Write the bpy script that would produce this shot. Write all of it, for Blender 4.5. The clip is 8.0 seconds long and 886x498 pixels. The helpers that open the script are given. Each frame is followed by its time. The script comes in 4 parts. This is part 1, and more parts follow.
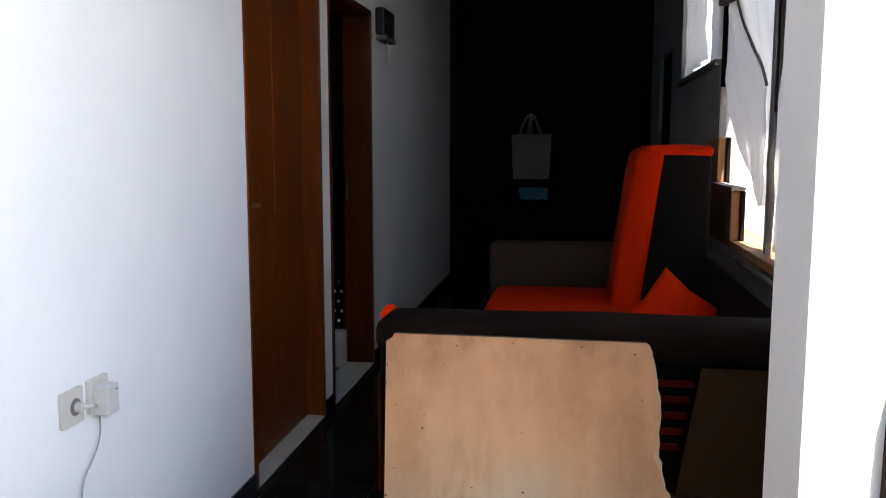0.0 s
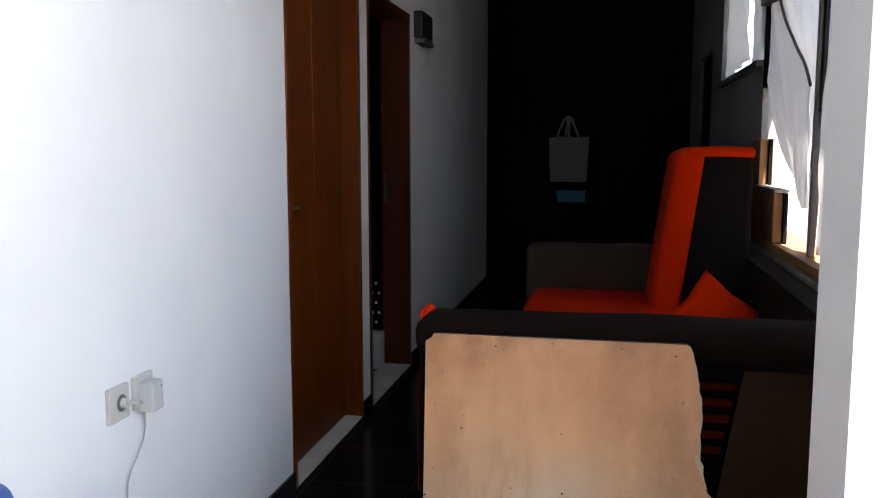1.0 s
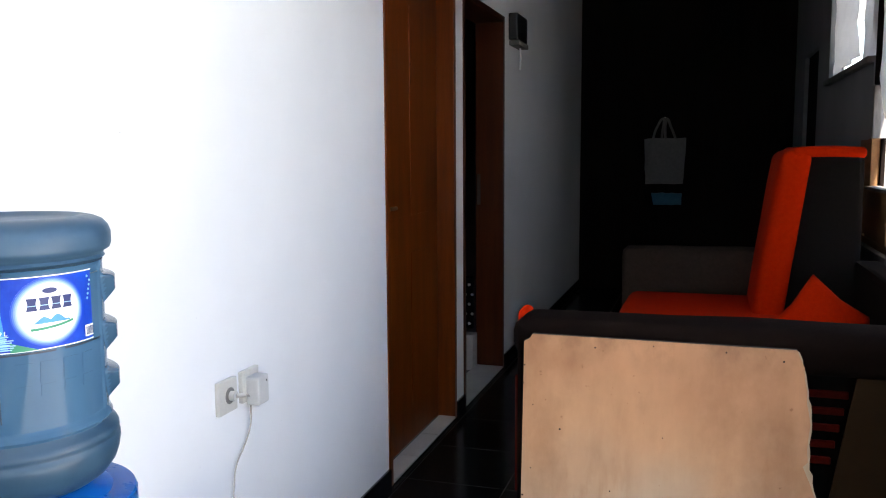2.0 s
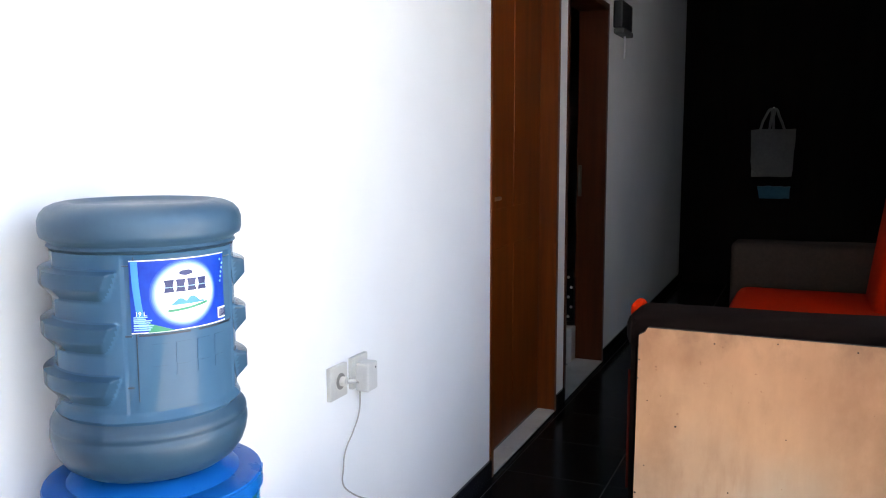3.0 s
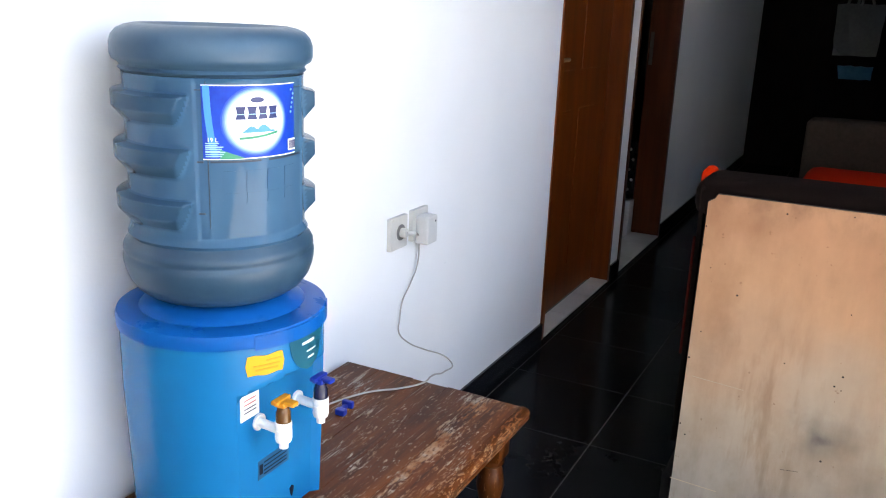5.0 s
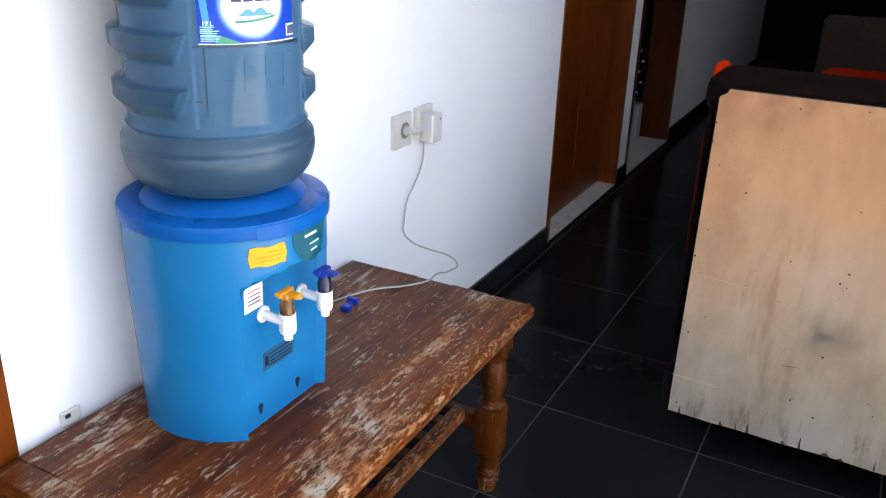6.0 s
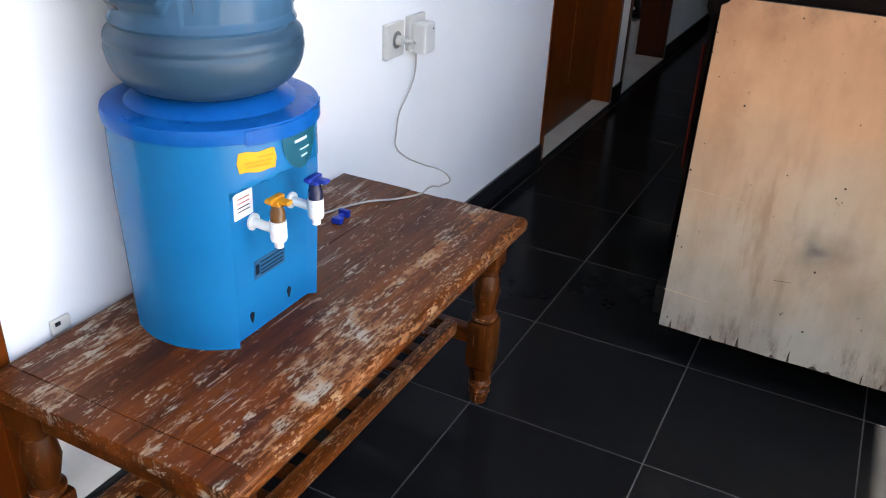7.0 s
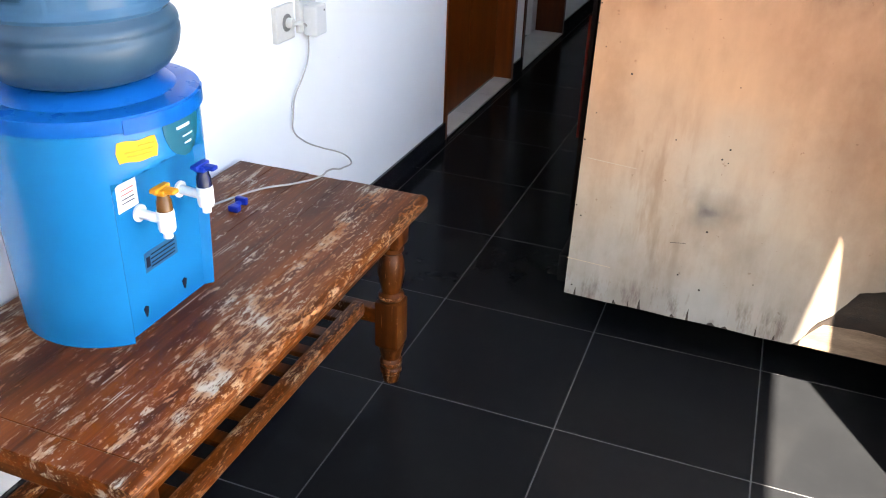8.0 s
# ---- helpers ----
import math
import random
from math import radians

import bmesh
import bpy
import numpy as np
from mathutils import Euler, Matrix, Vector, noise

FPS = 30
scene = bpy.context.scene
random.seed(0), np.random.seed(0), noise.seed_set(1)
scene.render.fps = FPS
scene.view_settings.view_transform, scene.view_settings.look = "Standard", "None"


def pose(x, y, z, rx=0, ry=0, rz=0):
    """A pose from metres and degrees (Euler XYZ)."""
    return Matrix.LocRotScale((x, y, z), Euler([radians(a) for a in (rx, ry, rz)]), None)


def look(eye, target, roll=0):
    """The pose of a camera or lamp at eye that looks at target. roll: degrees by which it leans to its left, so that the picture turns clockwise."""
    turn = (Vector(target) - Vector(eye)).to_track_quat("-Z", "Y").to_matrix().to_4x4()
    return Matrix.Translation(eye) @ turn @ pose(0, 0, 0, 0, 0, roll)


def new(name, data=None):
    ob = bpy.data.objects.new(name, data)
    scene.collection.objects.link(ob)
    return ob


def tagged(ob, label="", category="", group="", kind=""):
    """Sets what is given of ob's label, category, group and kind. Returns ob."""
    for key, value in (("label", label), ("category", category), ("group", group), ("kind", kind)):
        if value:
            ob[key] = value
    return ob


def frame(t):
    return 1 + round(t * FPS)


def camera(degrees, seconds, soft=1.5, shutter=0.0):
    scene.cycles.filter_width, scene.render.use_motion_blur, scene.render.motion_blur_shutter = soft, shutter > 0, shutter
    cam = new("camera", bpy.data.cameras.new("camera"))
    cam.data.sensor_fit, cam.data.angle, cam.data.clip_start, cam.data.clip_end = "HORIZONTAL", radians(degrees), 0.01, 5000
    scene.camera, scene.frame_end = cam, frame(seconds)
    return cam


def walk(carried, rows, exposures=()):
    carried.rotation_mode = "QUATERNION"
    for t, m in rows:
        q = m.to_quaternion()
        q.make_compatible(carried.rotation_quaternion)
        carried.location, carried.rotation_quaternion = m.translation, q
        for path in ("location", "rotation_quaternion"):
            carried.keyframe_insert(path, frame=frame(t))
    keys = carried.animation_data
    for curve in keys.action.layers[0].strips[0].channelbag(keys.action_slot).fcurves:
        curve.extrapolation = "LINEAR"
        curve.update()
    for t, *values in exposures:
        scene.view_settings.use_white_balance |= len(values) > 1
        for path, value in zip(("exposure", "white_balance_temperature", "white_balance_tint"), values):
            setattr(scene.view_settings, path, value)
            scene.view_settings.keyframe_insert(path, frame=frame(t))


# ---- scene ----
cam = camera(55.62, 8.0, soft=1.1)
walk(cam, [
    (0.0, pose(1.163, -1.400, 1.302, 82.95, -0.07, 8.80)),
    (0.5, pose(1.162, -1.404, 1.301, 83.04, -0.03, 9.44)),
    (1.0, pose(1.155, -1.410, 1.296, 83.18, -0.00, 11.24)),
    (1.5, pose(1.138, -1.411, 1.298, 83.03, -0.17, 14.02)),
    (1.7, pose(1.140, -1.419, 1.295, 83.23, 0.19, 15.31)),
    (2.8, pose(1.092, -1.434, 1.286, 83.02, -0.05, 22.46)),
    (3.0, pose(1.078, -1.428, 1.283, 82.88, 0.19, 23.50)),
    (3.5, pose(1.060, -1.427, 1.278, 81.95, -0.39, 25.47)),
    (4.0, pose(1.051, -1.426, 1.265, 79.76, -0.86, 26.56)),
    (4.5, pose(1.046, -1.422, 1.252, 77.22, -1.31, 26.88)),
    (4.7, pose(1.047, -1.424, 1.246, 76.01, -1.73, 27.20)),
    (5.8, pose(1.040, -1.413, 1.210, 69.00, -2.00, 27.93)),
    (6.0, pose(1.046, -1.412, 1.205, 67.91, -1.94, 27.99)),
    (6.5, pose(1.046, -1.413, 1.191, 65.49, -2.04, 28.08)),
    (7.0, pose(1.040, -1.405, 1.174, 62.76, -2.44, 27.56)),
    (7.3, pose(1.043, -1.403, 1.172, 62.46, -2.47, 26.84)),
    (7.5, pose(1.046, -1.401, 1.170, 62.43, -2.55, 26.12)),
    (7.7, pose(1.059, -1.399, 1.169, 62.33, -2.15, 24.83)),
    (7.9, pose(1.072, -1.396, 1.168, 62.06, -1.86, 22.83)),
    (8.0, pose(1.079, -1.395, 1.167, 61.92, -1.78, 21.16)),
], exposures=[(0.0, 3.06, 7100, 10), (1.0, 2.99, 7100, 10), (1.5, 3.05, 7100, 10), (3.0, 3.43, 7100, 10), (4.5, 3.43, 7100, 10), (6.0, 3.36, 7100, 10), (7.0, 3.30, 7100, 10), (7.5, 3.44, 7100, 10), (8.0, 3.84, 7100, 10)])

# ---- world and light ----
SUN_DIR = Vector((-0.485, 0.874, -2.84)).normalized()
world = bpy.data.worlds.new("sky")
scene.world = world
world.use_nodes = True
wn = world.node_tree
sky = wn.nodes.new("ShaderNodeTexSky")
sky.sky_type = 'NISHITA'
sky.sun_disc = False
sky.sun_elevation = math.asin(-SUN_DIR.z)
sky.sun_rotation = math.atan2(-SUN_DIR.x, -SUN_DIR.y)
wn.links.new(sky.outputs[0], wn.nodes["Background"].inputs[0])
wn.nodes["Background"].inputs[1].default_value = 0.105
sun = new("sun", bpy.data.lights.new("sun", 'SUN'))
sun.data.energy, sun.data.angle, sun.data.color = 6.5, radians(0.53), (1.0, 0.965, 0.92)
sun.matrix_world = look((4, -8, 20), Vector((4, -8, 20)) + SUN_DIR)


# ---- materials ----
def mat(name, base, rough=0.6, metal=0.0, coat=0.0, spec=0.5, trans=0.0, ior=1.45):
    m = bpy.data.materials.new(name)
    m.use_nodes = True
    b = m.node_tree.nodes["Principled BSDF"]
    b.inputs["Base Color"].default_value = (*base, 1)
    b.inputs["Roughness"].default_value = rough
    b.inputs["Metallic"].default_value = metal
    b.inputs["Coat Weight"].default_value = coat
    b.inputs["Specular IOR Level"].default_value = spec
    b.inputs["Transmission Weight"].default_value = trans
    b.inputs["IOR"].default_value = ior
    return m


class Nodes:
    """Small helper to wire a principled material."""

    def __init__(self, m):
        self.t = m.node_tree
        self.b = self.t.nodes["Principled BSDF"]
        self.co = self.t.nodes.new("ShaderNodeTexCoord").outputs["Object"]

    def add(self, kind):
        return self.t.nodes.new(kind)

    def link(self, a, b):
        self.t.links.new(a, b)

    def noise(self, scale, detail=4, stretch=(1, 1, 1), rough=0.55):
        mp, nz = self.add("ShaderNodeMapping"), self.add("ShaderNodeTexNoise")
        mp.inputs["Scale"].default_value = stretch
        nz.inputs["Scale"].default_value, nz.inputs["Detail"].default_value = scale, detail
        nz.inputs["Roughness"].default_value = rough
        self.link(self.co, mp.inputs[0])
        self.link(mp.outputs[0], nz.inputs["Vector"])
        return nz.outputs["Fac"]

    def ramp(self, fac, stops):
        r = self.add("ShaderNodeValToRGB")
        while len(r.color_ramp.elements) < len(stops):
            r.color_ramp.elements.new(0.5)
        for e, (p, c) in zip(r.color_ramp.elements, stops):
            e.position, e.color = p, (*c, 1)
        self.link(fac, r.inputs[0])
        return r.outputs[0]

    def mix(self, fac, a, b, mode='MIX'):
        m = self.add("ShaderNodeMix")
        m.data_type, m.blend_type = 'RGBA', mode
        for sock, v in ((m.inputs[0], fac), (m.inputs[6], a), (m.inputs[7], b)):
            if isinstance(v, (int, float)):
                sock.default_value = v
            elif isinstance(v, tuple):
                sock.default_value = (*v, 1)
            else:
                self.link(v, sock)
        return m.outputs[2]

    def bump(self, h, strength=0.2, dist=0.002):
        n = self.add("ShaderNodeBump")
        n.inputs["Strength"].default_value, n.inputs["Distance"].default_value = strength, dist
        self.link(h, n.inputs["Height"])
        self.link(n.outputs[0], self.b.inputs["Normal"])


def speckled(name, dark, light, scale, rough=0.6, bump=0.15, stretch=(1, 1, 1), dist=0.002, wear=0.18, **kw):
    m = mat(name, dark, rough, **kw)
    n = Nodes(m)
    big, fine = n.noise(scale, 3, stretch), n.noise(scale * 9, 5, stretch)
    f = n.mix(0.4, big, fine)
    n.link(n.ramp(f, [(0.3, dark), (0.7, light)]), n.b.inputs["Base Color"])
    n.link(n.ramp(fine, [(0.2, (rough * (1 - wear),) * 3), (0.8, (min(1, rough * (1 + wear)),) * 3)]), n.b.inputs["Roughness"])
    if bump:
        n.bump(fine, bump, dist)
    return m


def paint_material():
    m = mat("white_wall_paint", (0.8, 0.81, 0.82), 0.7)
    n = Nodes(m)
    c = n.ramp(n.noise(1.3, 4), [(0.25, (0.74, 0.75, 0.765)), (0.7, (0.82, 0.83, 0.84))])
    spots = n.ramp(n.noise(38, 2), [(0.775, (1, 1, 1)), (0.80, (0.62, 0.6, 0.57))])
    n.link(n.mix(1.0, c, spots, 'MULTIPLY'), n.b.inputs["Base Color"])
    n.bump(n.mix(0.5, n.noise(25, 4), n.noise(160, 3)), 0.12, 0.003)
    return m


def tile_material():
    m = mat("black_glazed_tile", (0.01, 0.01, 0.011), 0.14, spec=0.05)
    n = Nodes(m)
    info = n.add("ShaderNodeObjectInfo")
    base = n.ramp(info.outputs["Random"], [(0.0, (0.0068, 0.0070, 0.0075)), (1.0, (0.0080, 0.0082, 0.0087))])
    dust = n.ramp(n.mix(0.5, n.noise(18, 6, rough=0.65), n.noise(70, 4)), [(0.36, (0.94, 0.94, 0.94)), (0.52, (1, 1, 1)), (0.68, (1.14, 1.14, 1.13))])
    film = n.ramp(n.noise(2.2, 3), [(0.3, (0.75, 0.75, 0.75)), (0.75, (1.25, 1.24, 1.22))])
    n.link(n.mix(1.0, n.mix(1.0, base, dust, 'MULTIPLY'), film, 'MULTIPLY'), n.b.inputs["Base Color"])
    n.link(n.ramp(n.noise(3, 3), [(0.3, (0.12, 0.12, 0.12)), (0.75, (0.22, 0.22, 0.22))]), n.b.inputs["Roughness"])
    n.bump(n.noise(5, 2), 0.03, 0.004)
    return m


def worn_wood_material(name, edge, pales, flecks=0.63, along=1, tone=1.0, weak=0.12):
    """Orange-brown varnish flaked off in ragged patches down to the bare wood; grain runs along one axis."""
    def run(k):
        return tuple(k if i == along else 1 for i in range(3))
    m = mat(name, (0.2, 0.07, 0.02), 0.45, spec=0.2)
    n = Nodes(m)
    grain = n.noise(46, 6, run(0.04), 0.65)
    wood = n.ramp(grain, [(0.30, (0.032 * tone, 0.0066 * tone, 0.0005)), (0.5, (0.092 * tone, 0.0214 * tone, 0.0015)), (0.74, (0.172 * tone, 0.047 * tone, 0.0038))])
    tint = n.ramp(n.noise(4.2, 4, run(0.6)), [(0.32, (0.45, 0.40, 0.38)), (0.52, (1, 0.98, 0.95)), (0.70, (1.25, 1.12, 1.0))])
    wood = n.mix(1.0, wood, tint, 'MULTIPLY')
    patch = n.noise(15, 9, run(0.27), 0.70)
    ragged = n.noise(120, 8, run(0.22), 0.78)
    mask = n.mix(0.50, patch, ragged)
    worn = n.ramp(mask, [(edge, (0, 0, 0)), (edge + 0.008, (0.95, 0.95, 0.95))])
    left = n.ramp(n.noise(150, 5, run(0.35), 0.72), [(0.38, (0.12, 0.12, 0.12)), (0.46, (1, 1, 1))])
    fleck = n.ramp(n.noise(170, 5, run(0.30), 0.7), [(flecks, (0, 0, 0)), (flecks + 0.012, (0.9, 0.9, 0.9))])
    few = n.ramp(n.noise(9, 4, run(0.6)), [(0.44, (weak, weak, weak)), (0.56, (1, 1, 1))])
    line = n.ramp(n.noise(230, 3, run(0.012), 0.6), [(0.63, (0, 0, 0)), (0.65, (0.8, 0.8, 0.8))])
    broken = n.ramp(n.noise(30, 4, run(0.4)), [(0.48, (0, 0, 0)), (0.56, (1, 1, 1))])
    worn = n.mix(1.0, n.mix(1.0, worn, left, 'MULTIPLY'), n.mix(1.0, fleck, few, 'MULTIPLY'), 'LIGHTEN')
    worn = n.mix(1.0, worn, n.mix(1.0, line, broken, 'MULTIPLY'), 'LIGHTEN')
    pale = n.ramp(n.noise(20, 6), [(0.38, pales[0]), (0.50, pales[1]), (0.62, pales[2])])
    n.link(n.mix(worn, wood, pale), n.b.inputs["Base Color"])
    n.link(n.ramp(mask, [(edge, (0.38, 0.38, 0.38)), (edge + 0.02, (0.78, 0.78, 0.78))]), n.b.inputs["Roughness"])
    inv = n.ramp(mask, [(edge, (1, 1, 1)), (edge + 0.015, (0, 0, 0))])
    n.bump(n.mix(0.35, inv, grain), 0.55, 0.0012)
    return m


def board_material():
    m = mat("weathered_plywood", (0.5, 0.33, 0.2), 0.6)
    n = Nodes(m)
    sep = n.add("ShaderNodeSeparateXYZ")
    n.link(n.co, sep.inputs[0])
    wob = n.noise(2.5, 4)
    mm = n.add("ShaderNodeMath")
    mm.operation = 'MULTIPLY_ADD'
    mm.inputs[1].default_value = 0.5
    n.link(wob, mm.inputs[0])
    n.link(sep.outputs["Z"], mm.inputs[2])
    c = n.ramp(mm.outputs[0], [(0.40, (0.215, 0.205, 0.180)), (0.60, (0.31, 0.235, 0.165)), (0.86, (0.40, 0.215, 0.112)), (1.12, (0.385, 0.190, 0.094))])
    grain = n.ramp(n.noise(14, 6, (1, 1, 0.07), 0.6), [(0.3, (0.90, 0.87, 0.84)), (0.65, (1.03, 1.02, 1.01))])
    c = n.mix(1.0, c, grain, 'MULTIPLY')
    blot = n.ramp(n.noise(5.5, 6, (1, 1, 0.7), 0.62), [(0.32, (0.74, 0.68, 0.63)), (0.54, (1, 1, 1)), (0.72, (1.12, 1.13, 1.14))])
    c = n.mix(1.0, c, blot, 'MULTIPLY')
    spots = n.ramp(n.noise(60, 3), [(0.70, (1, 1, 1)), (0.76, (0.68, 0.60, 0.54))])
    c = n.mix(1.0, c, spots, 'MULTIPLY')
    stained = n.ramp(sep.outputs["X"], [(0.80, (0.25, 0.25, 0.25)), (0.88, (1, 1, 1)), (0.98, (1, 1, 1)), (1.08, (0.2, 0.2, 0.2))])
    runs = n.ramp(n.noise(19, 4, (1, 1, 0.05), 0.55), [(0.48, (0, 0, 0)), (0.66, (0.95, 0.95, 0.95))])
    runs = n.mix(1.0, runs, n.ramp(sep.outputs["Z"], [(0.16, (0.3, 0.3, 0.3)), (0.28, (1, 1, 1)), (0.46, (0.8, 0.8, 0.8)), (0.64, (0.18, 0.18, 0.18))]), 'MULTIPLY')
    c = n.mix(n.mix(1.0, stained, runs, 'MULTIPLY'), c, n.mix(1.0, c, (0.58, 0.43, 0.31), 'MULTIPLY'))
    upper = n.ramp(sep.outputs["Z"], [(0.78, (0, 0, 0)), (0.855, (0.8, 0.8, 0.8))])
    soot = n.ramp(n.noise(9, 5, (1, 1, 0.6), 0.65), [(0.46, (0, 0, 0)), (0.66, (1, 1, 1))])
    c = n.mix(n.mix(1.0, upper, soot, 'MULTIPLY'), c, (0.16, 0.075, 0.035))
    drip = n.ramp(n.noise(9, 5, (1, 1, 0.16), 0.7), [(0.62, (1, 1, 1)), (0.76, (0.78, 0.68, 0.60))])
    c = n.mix(1.0, c, drip, 'MULTIPLY')
    wander = n.add("ShaderNodeVectorMath")
    wander.operation = 'MULTIPLY_ADD'
    wander.inputs[1].default_value = (0.22, 0.22, 0.22)
    nz = n.add("ShaderNodeTexNoise")
    nz.inputs["Scale"].default_value, nz.inputs["Detail"].default_value = 7, 6
    n.link(n.co, nz.inputs["Vector"])
    n.link(nz.outputs["Color"], wander.inputs[0])
    n.link(n.co, wander.inputs[2])
    for at_, r0, r1, tone in (((1.17, 0.55, 0.58), 0.04, 0.17, (0.95, 1.10, 1.24)), ((1.14, 0.53, 0.48), 0.02, 0.075, (0.66, 0.68, 0.72)), ((1.14, 0.53, 0.485), 0.008, 0.035, (0.52, 0.53, 0.56))):
        dd = n.add("ShaderNodeVectorMath")
        dd.operation = 'DISTANCE'
        dd.inputs[1].default_value = at_
        n.link(wander.outputs[0], dd.inputs[0])
        c = n.mix(1.0, c, n.ramp(dd.outputs["Value"], [(r0, tone), (r1, (1, 1, 1))]), 'MULTIPLY')
    low = n.ramp(sep.outputs["Z"], [(0.118, (1, 1, 1)), (0.150, (0.9, 0.9, 0.9)), (0.19, (0.16, 0.16, 0.16)), (0.32, (0, 0, 0))])
    run = n.ramp(n.noise(26, 5, (1, 1, 0.12), 0.75), [(0.50, (0, 0, 0)), (0.64, (0.9, 0.9, 0.9))])
    c = n.mix(n.mix(1.0, low, run, 'MULTIPLY'), c, (0.085, 0.058, 0.040))
    n.link(c, n.b.inputs["Base Color"])
    n.bump(n.noise(40, 5, (1, 1, 0.12)), 0.15, 0.001)
    return m


def door_wood_material(name, k=1.0):
    m = mat(name, (0.2, 0.055, 0.012), 0.4, spec=0.2)
    n = Nodes(m)
    g = n.noise(22, 6, (1, 1, 0.07), 0.6)
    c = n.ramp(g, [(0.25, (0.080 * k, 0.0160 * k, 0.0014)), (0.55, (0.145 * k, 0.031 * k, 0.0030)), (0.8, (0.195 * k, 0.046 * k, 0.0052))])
    c = n.mix(1.0, c, n.ramp(n.noise(1.7, 3), [(0.3, (0.75, 0.7, 0.65)), (0.7, (1, 1, 1))]), 'MULTIPLY')
    n.link(c, n.b.inputs["Base Color"])
    n.bump(g, 0.12, 0.001)
    return m


WALL = paint_material()
TILE = tile_material()
WORN = worn_wood_material("worn_varnished_wood", 0.545, ((0.22, 0.105, 0.055), (0.33, 0.25, 0.18), (0.37, 0.35, 0.30)), 0.61)
FLAKED = worn_wood_material("flaked_varnish_wood", 0.530, ((0.22, 0.085, 0.034), (0.34, 0.20, 0.115), (0.38, 0.34, 0.28)), 0.570, weak=0.5)
SCUFFED = worn_wood_material("scuffed_edge_wood", 0.542, ((0.20, 0.065, 0.020), (0.30, 0.125, 0.050), (0.41, 0.25, 0.14)), 0.555, tone=0.8, weak=0.8)
LEGWOOD = worn_wood_material("amber_varnished_wood", 0.590, ((0.22, 0.075, 0.02), (0.30, 0.13, 0.05), (0.42, 0.30, 0.19)), 0.645, 2, 0.62)
RAILWOOD = worn_wood_material("amber_rail_wood", 0.585, ((0.22, 0.075, 0.02), (0.30, 0.13, 0.05), (0.42, 0.30, 0.19)), 0.655, 1, 0.8)
BOARD = board_material()
DOOR = door_wood_material("red_brown_door_varnish")
# Same varnish at half brightness: the second doorway's shade as colour.
SHADED_DOOR = door_wood_material("shaded_red_brown_door_varnish", 0.5)
GROUT = speckled("grey_grout", (0.032, 0.032, 0.032), (0.068, 0.066, 0.063), 30, 0.85)
SKIRT = speckled("black_skirting_tile", (0.010, 0.010, 0.012), (0.02, 0.02, 0.022), 6, 0.22, 0.03)
SILL_TILE = speckled("pale_grey_tile", (0.42, 0.41, 0.39), (0.56, 0.55, 0.53), 7, 0.35, 0.06)
CEIL = speckled("ceiling_paint", (0.62, 0.62, 0.61), (0.72, 0.72, 0.71), 2, 0.85)
# Dim grey that puts the corridor's shade into wall and ceiling colour.
DARKWALL = speckled("shade_toned_grey_paint", (0.15, 0.15, 0.155), (0.21, 0.21, 0.215), 2, 0.8)
# Near-black for dark timber parts and for the end wall's darkness.
DARKWOOD_AND_SHADE = speckled("near_black_timber_and_shade", (0.0033, 0.0022, 0.001925), (0.0099, 0.0066, 0.0055), 8, 0.7, 0.1, (1, 1, 0.1), spec=0.05)
# Red darkened in colour to stand for the shade under the arm.
STRAP = speckled("shade_toned_red_webbing", (0.040, 0.003, 0.0015), (0.075, 0.006, 0.003), 60, 0.9, 0.3, spec=0.06)
CONCRETE = speckled("yard_concrete", (0.30, 0.29, 0.27), (0.46, 0.45, 0.42), 4, 0.9, 0.3)
BLUE_BODY = speckled("sky_blue_plastic", (0.0022, 0.130, 0.325), (0.0026, 0.138, 0.340), 2, 0.26, 0.0, wear=0.03, spec=0.3)
BLUE_LID = speckled("royal_blue_plastic", (0.0, 0.078, 0.315), (0.0, 0.084, 0.335), 3, 0.28, 0.0, wear=0.05, spec=0.12)
TAP_BLUE = mat("dark_blue_plastic", (0.00425, 0.0255, 0.272), 0.3)
TAP_ORANGE = mat("orange_plastic", (0.558, 0.225, 0.0135), 0.35)
TAP_SMOKE = mat("smoked_amber_plastic", (0.11, 0.045, 0.01), 0.2)
TAP_NAVY = mat("navy_plastic", (0.006, 0.010, 0.045), 0.22)
WHITE_PL = speckled("white_plastic", (0.74, 0.74, 0.72), (0.8, 0.8, 0.79), 20, 0.35, 0.02)
CREAM_PL = speckled("aged_white_plastic", (0.48, 0.47, 0.435), (0.56, 0.55, 0.515), 15, 0.4, 0.03)
SOCKET_GREY = mat("grey_socket_insert", (0.16, 0.155, 0.145), 0.5)
SCRATCH = mat("bare_fibre", (0.33, 0.25, 0.17), 0.8)
TARNISHED = mat("tarnished_steel", (0.08, 0.07, 0.06), 0.55, metal=0.5)
BLACK_PL = mat("black_plastic", (0.012, 0.012, 0.014), 0.4)
STEEL = mat("dull_steel", (0.55, 0.54, 0.52), 0.35, metal=1.0)
YELLOW = speckled("yellow_paper", (0.744, 0.3069, 0.00093), (0.7998, 0.3441, 0.00186), 30, 0.55, 0.03)
ORANGE_INK = mat("orange_ink", (0.60, 0.25, 0.003), 0.6)
STICKER = speckled("white_paper", (0.72, 0.72, 0.74), (0.8, 0.8, 0.8), 30, 0.55, 0.03)
INK = mat("dark_ink", (0.008, 0.012, 0.025), 0.6, spec=0.1)
RED_INK = mat("red_ink", (0.42, 0.06, 0.05), 0.6)
BADGE = mat("teal_badge", (0.006, 0.085, 0.13), 0.3)
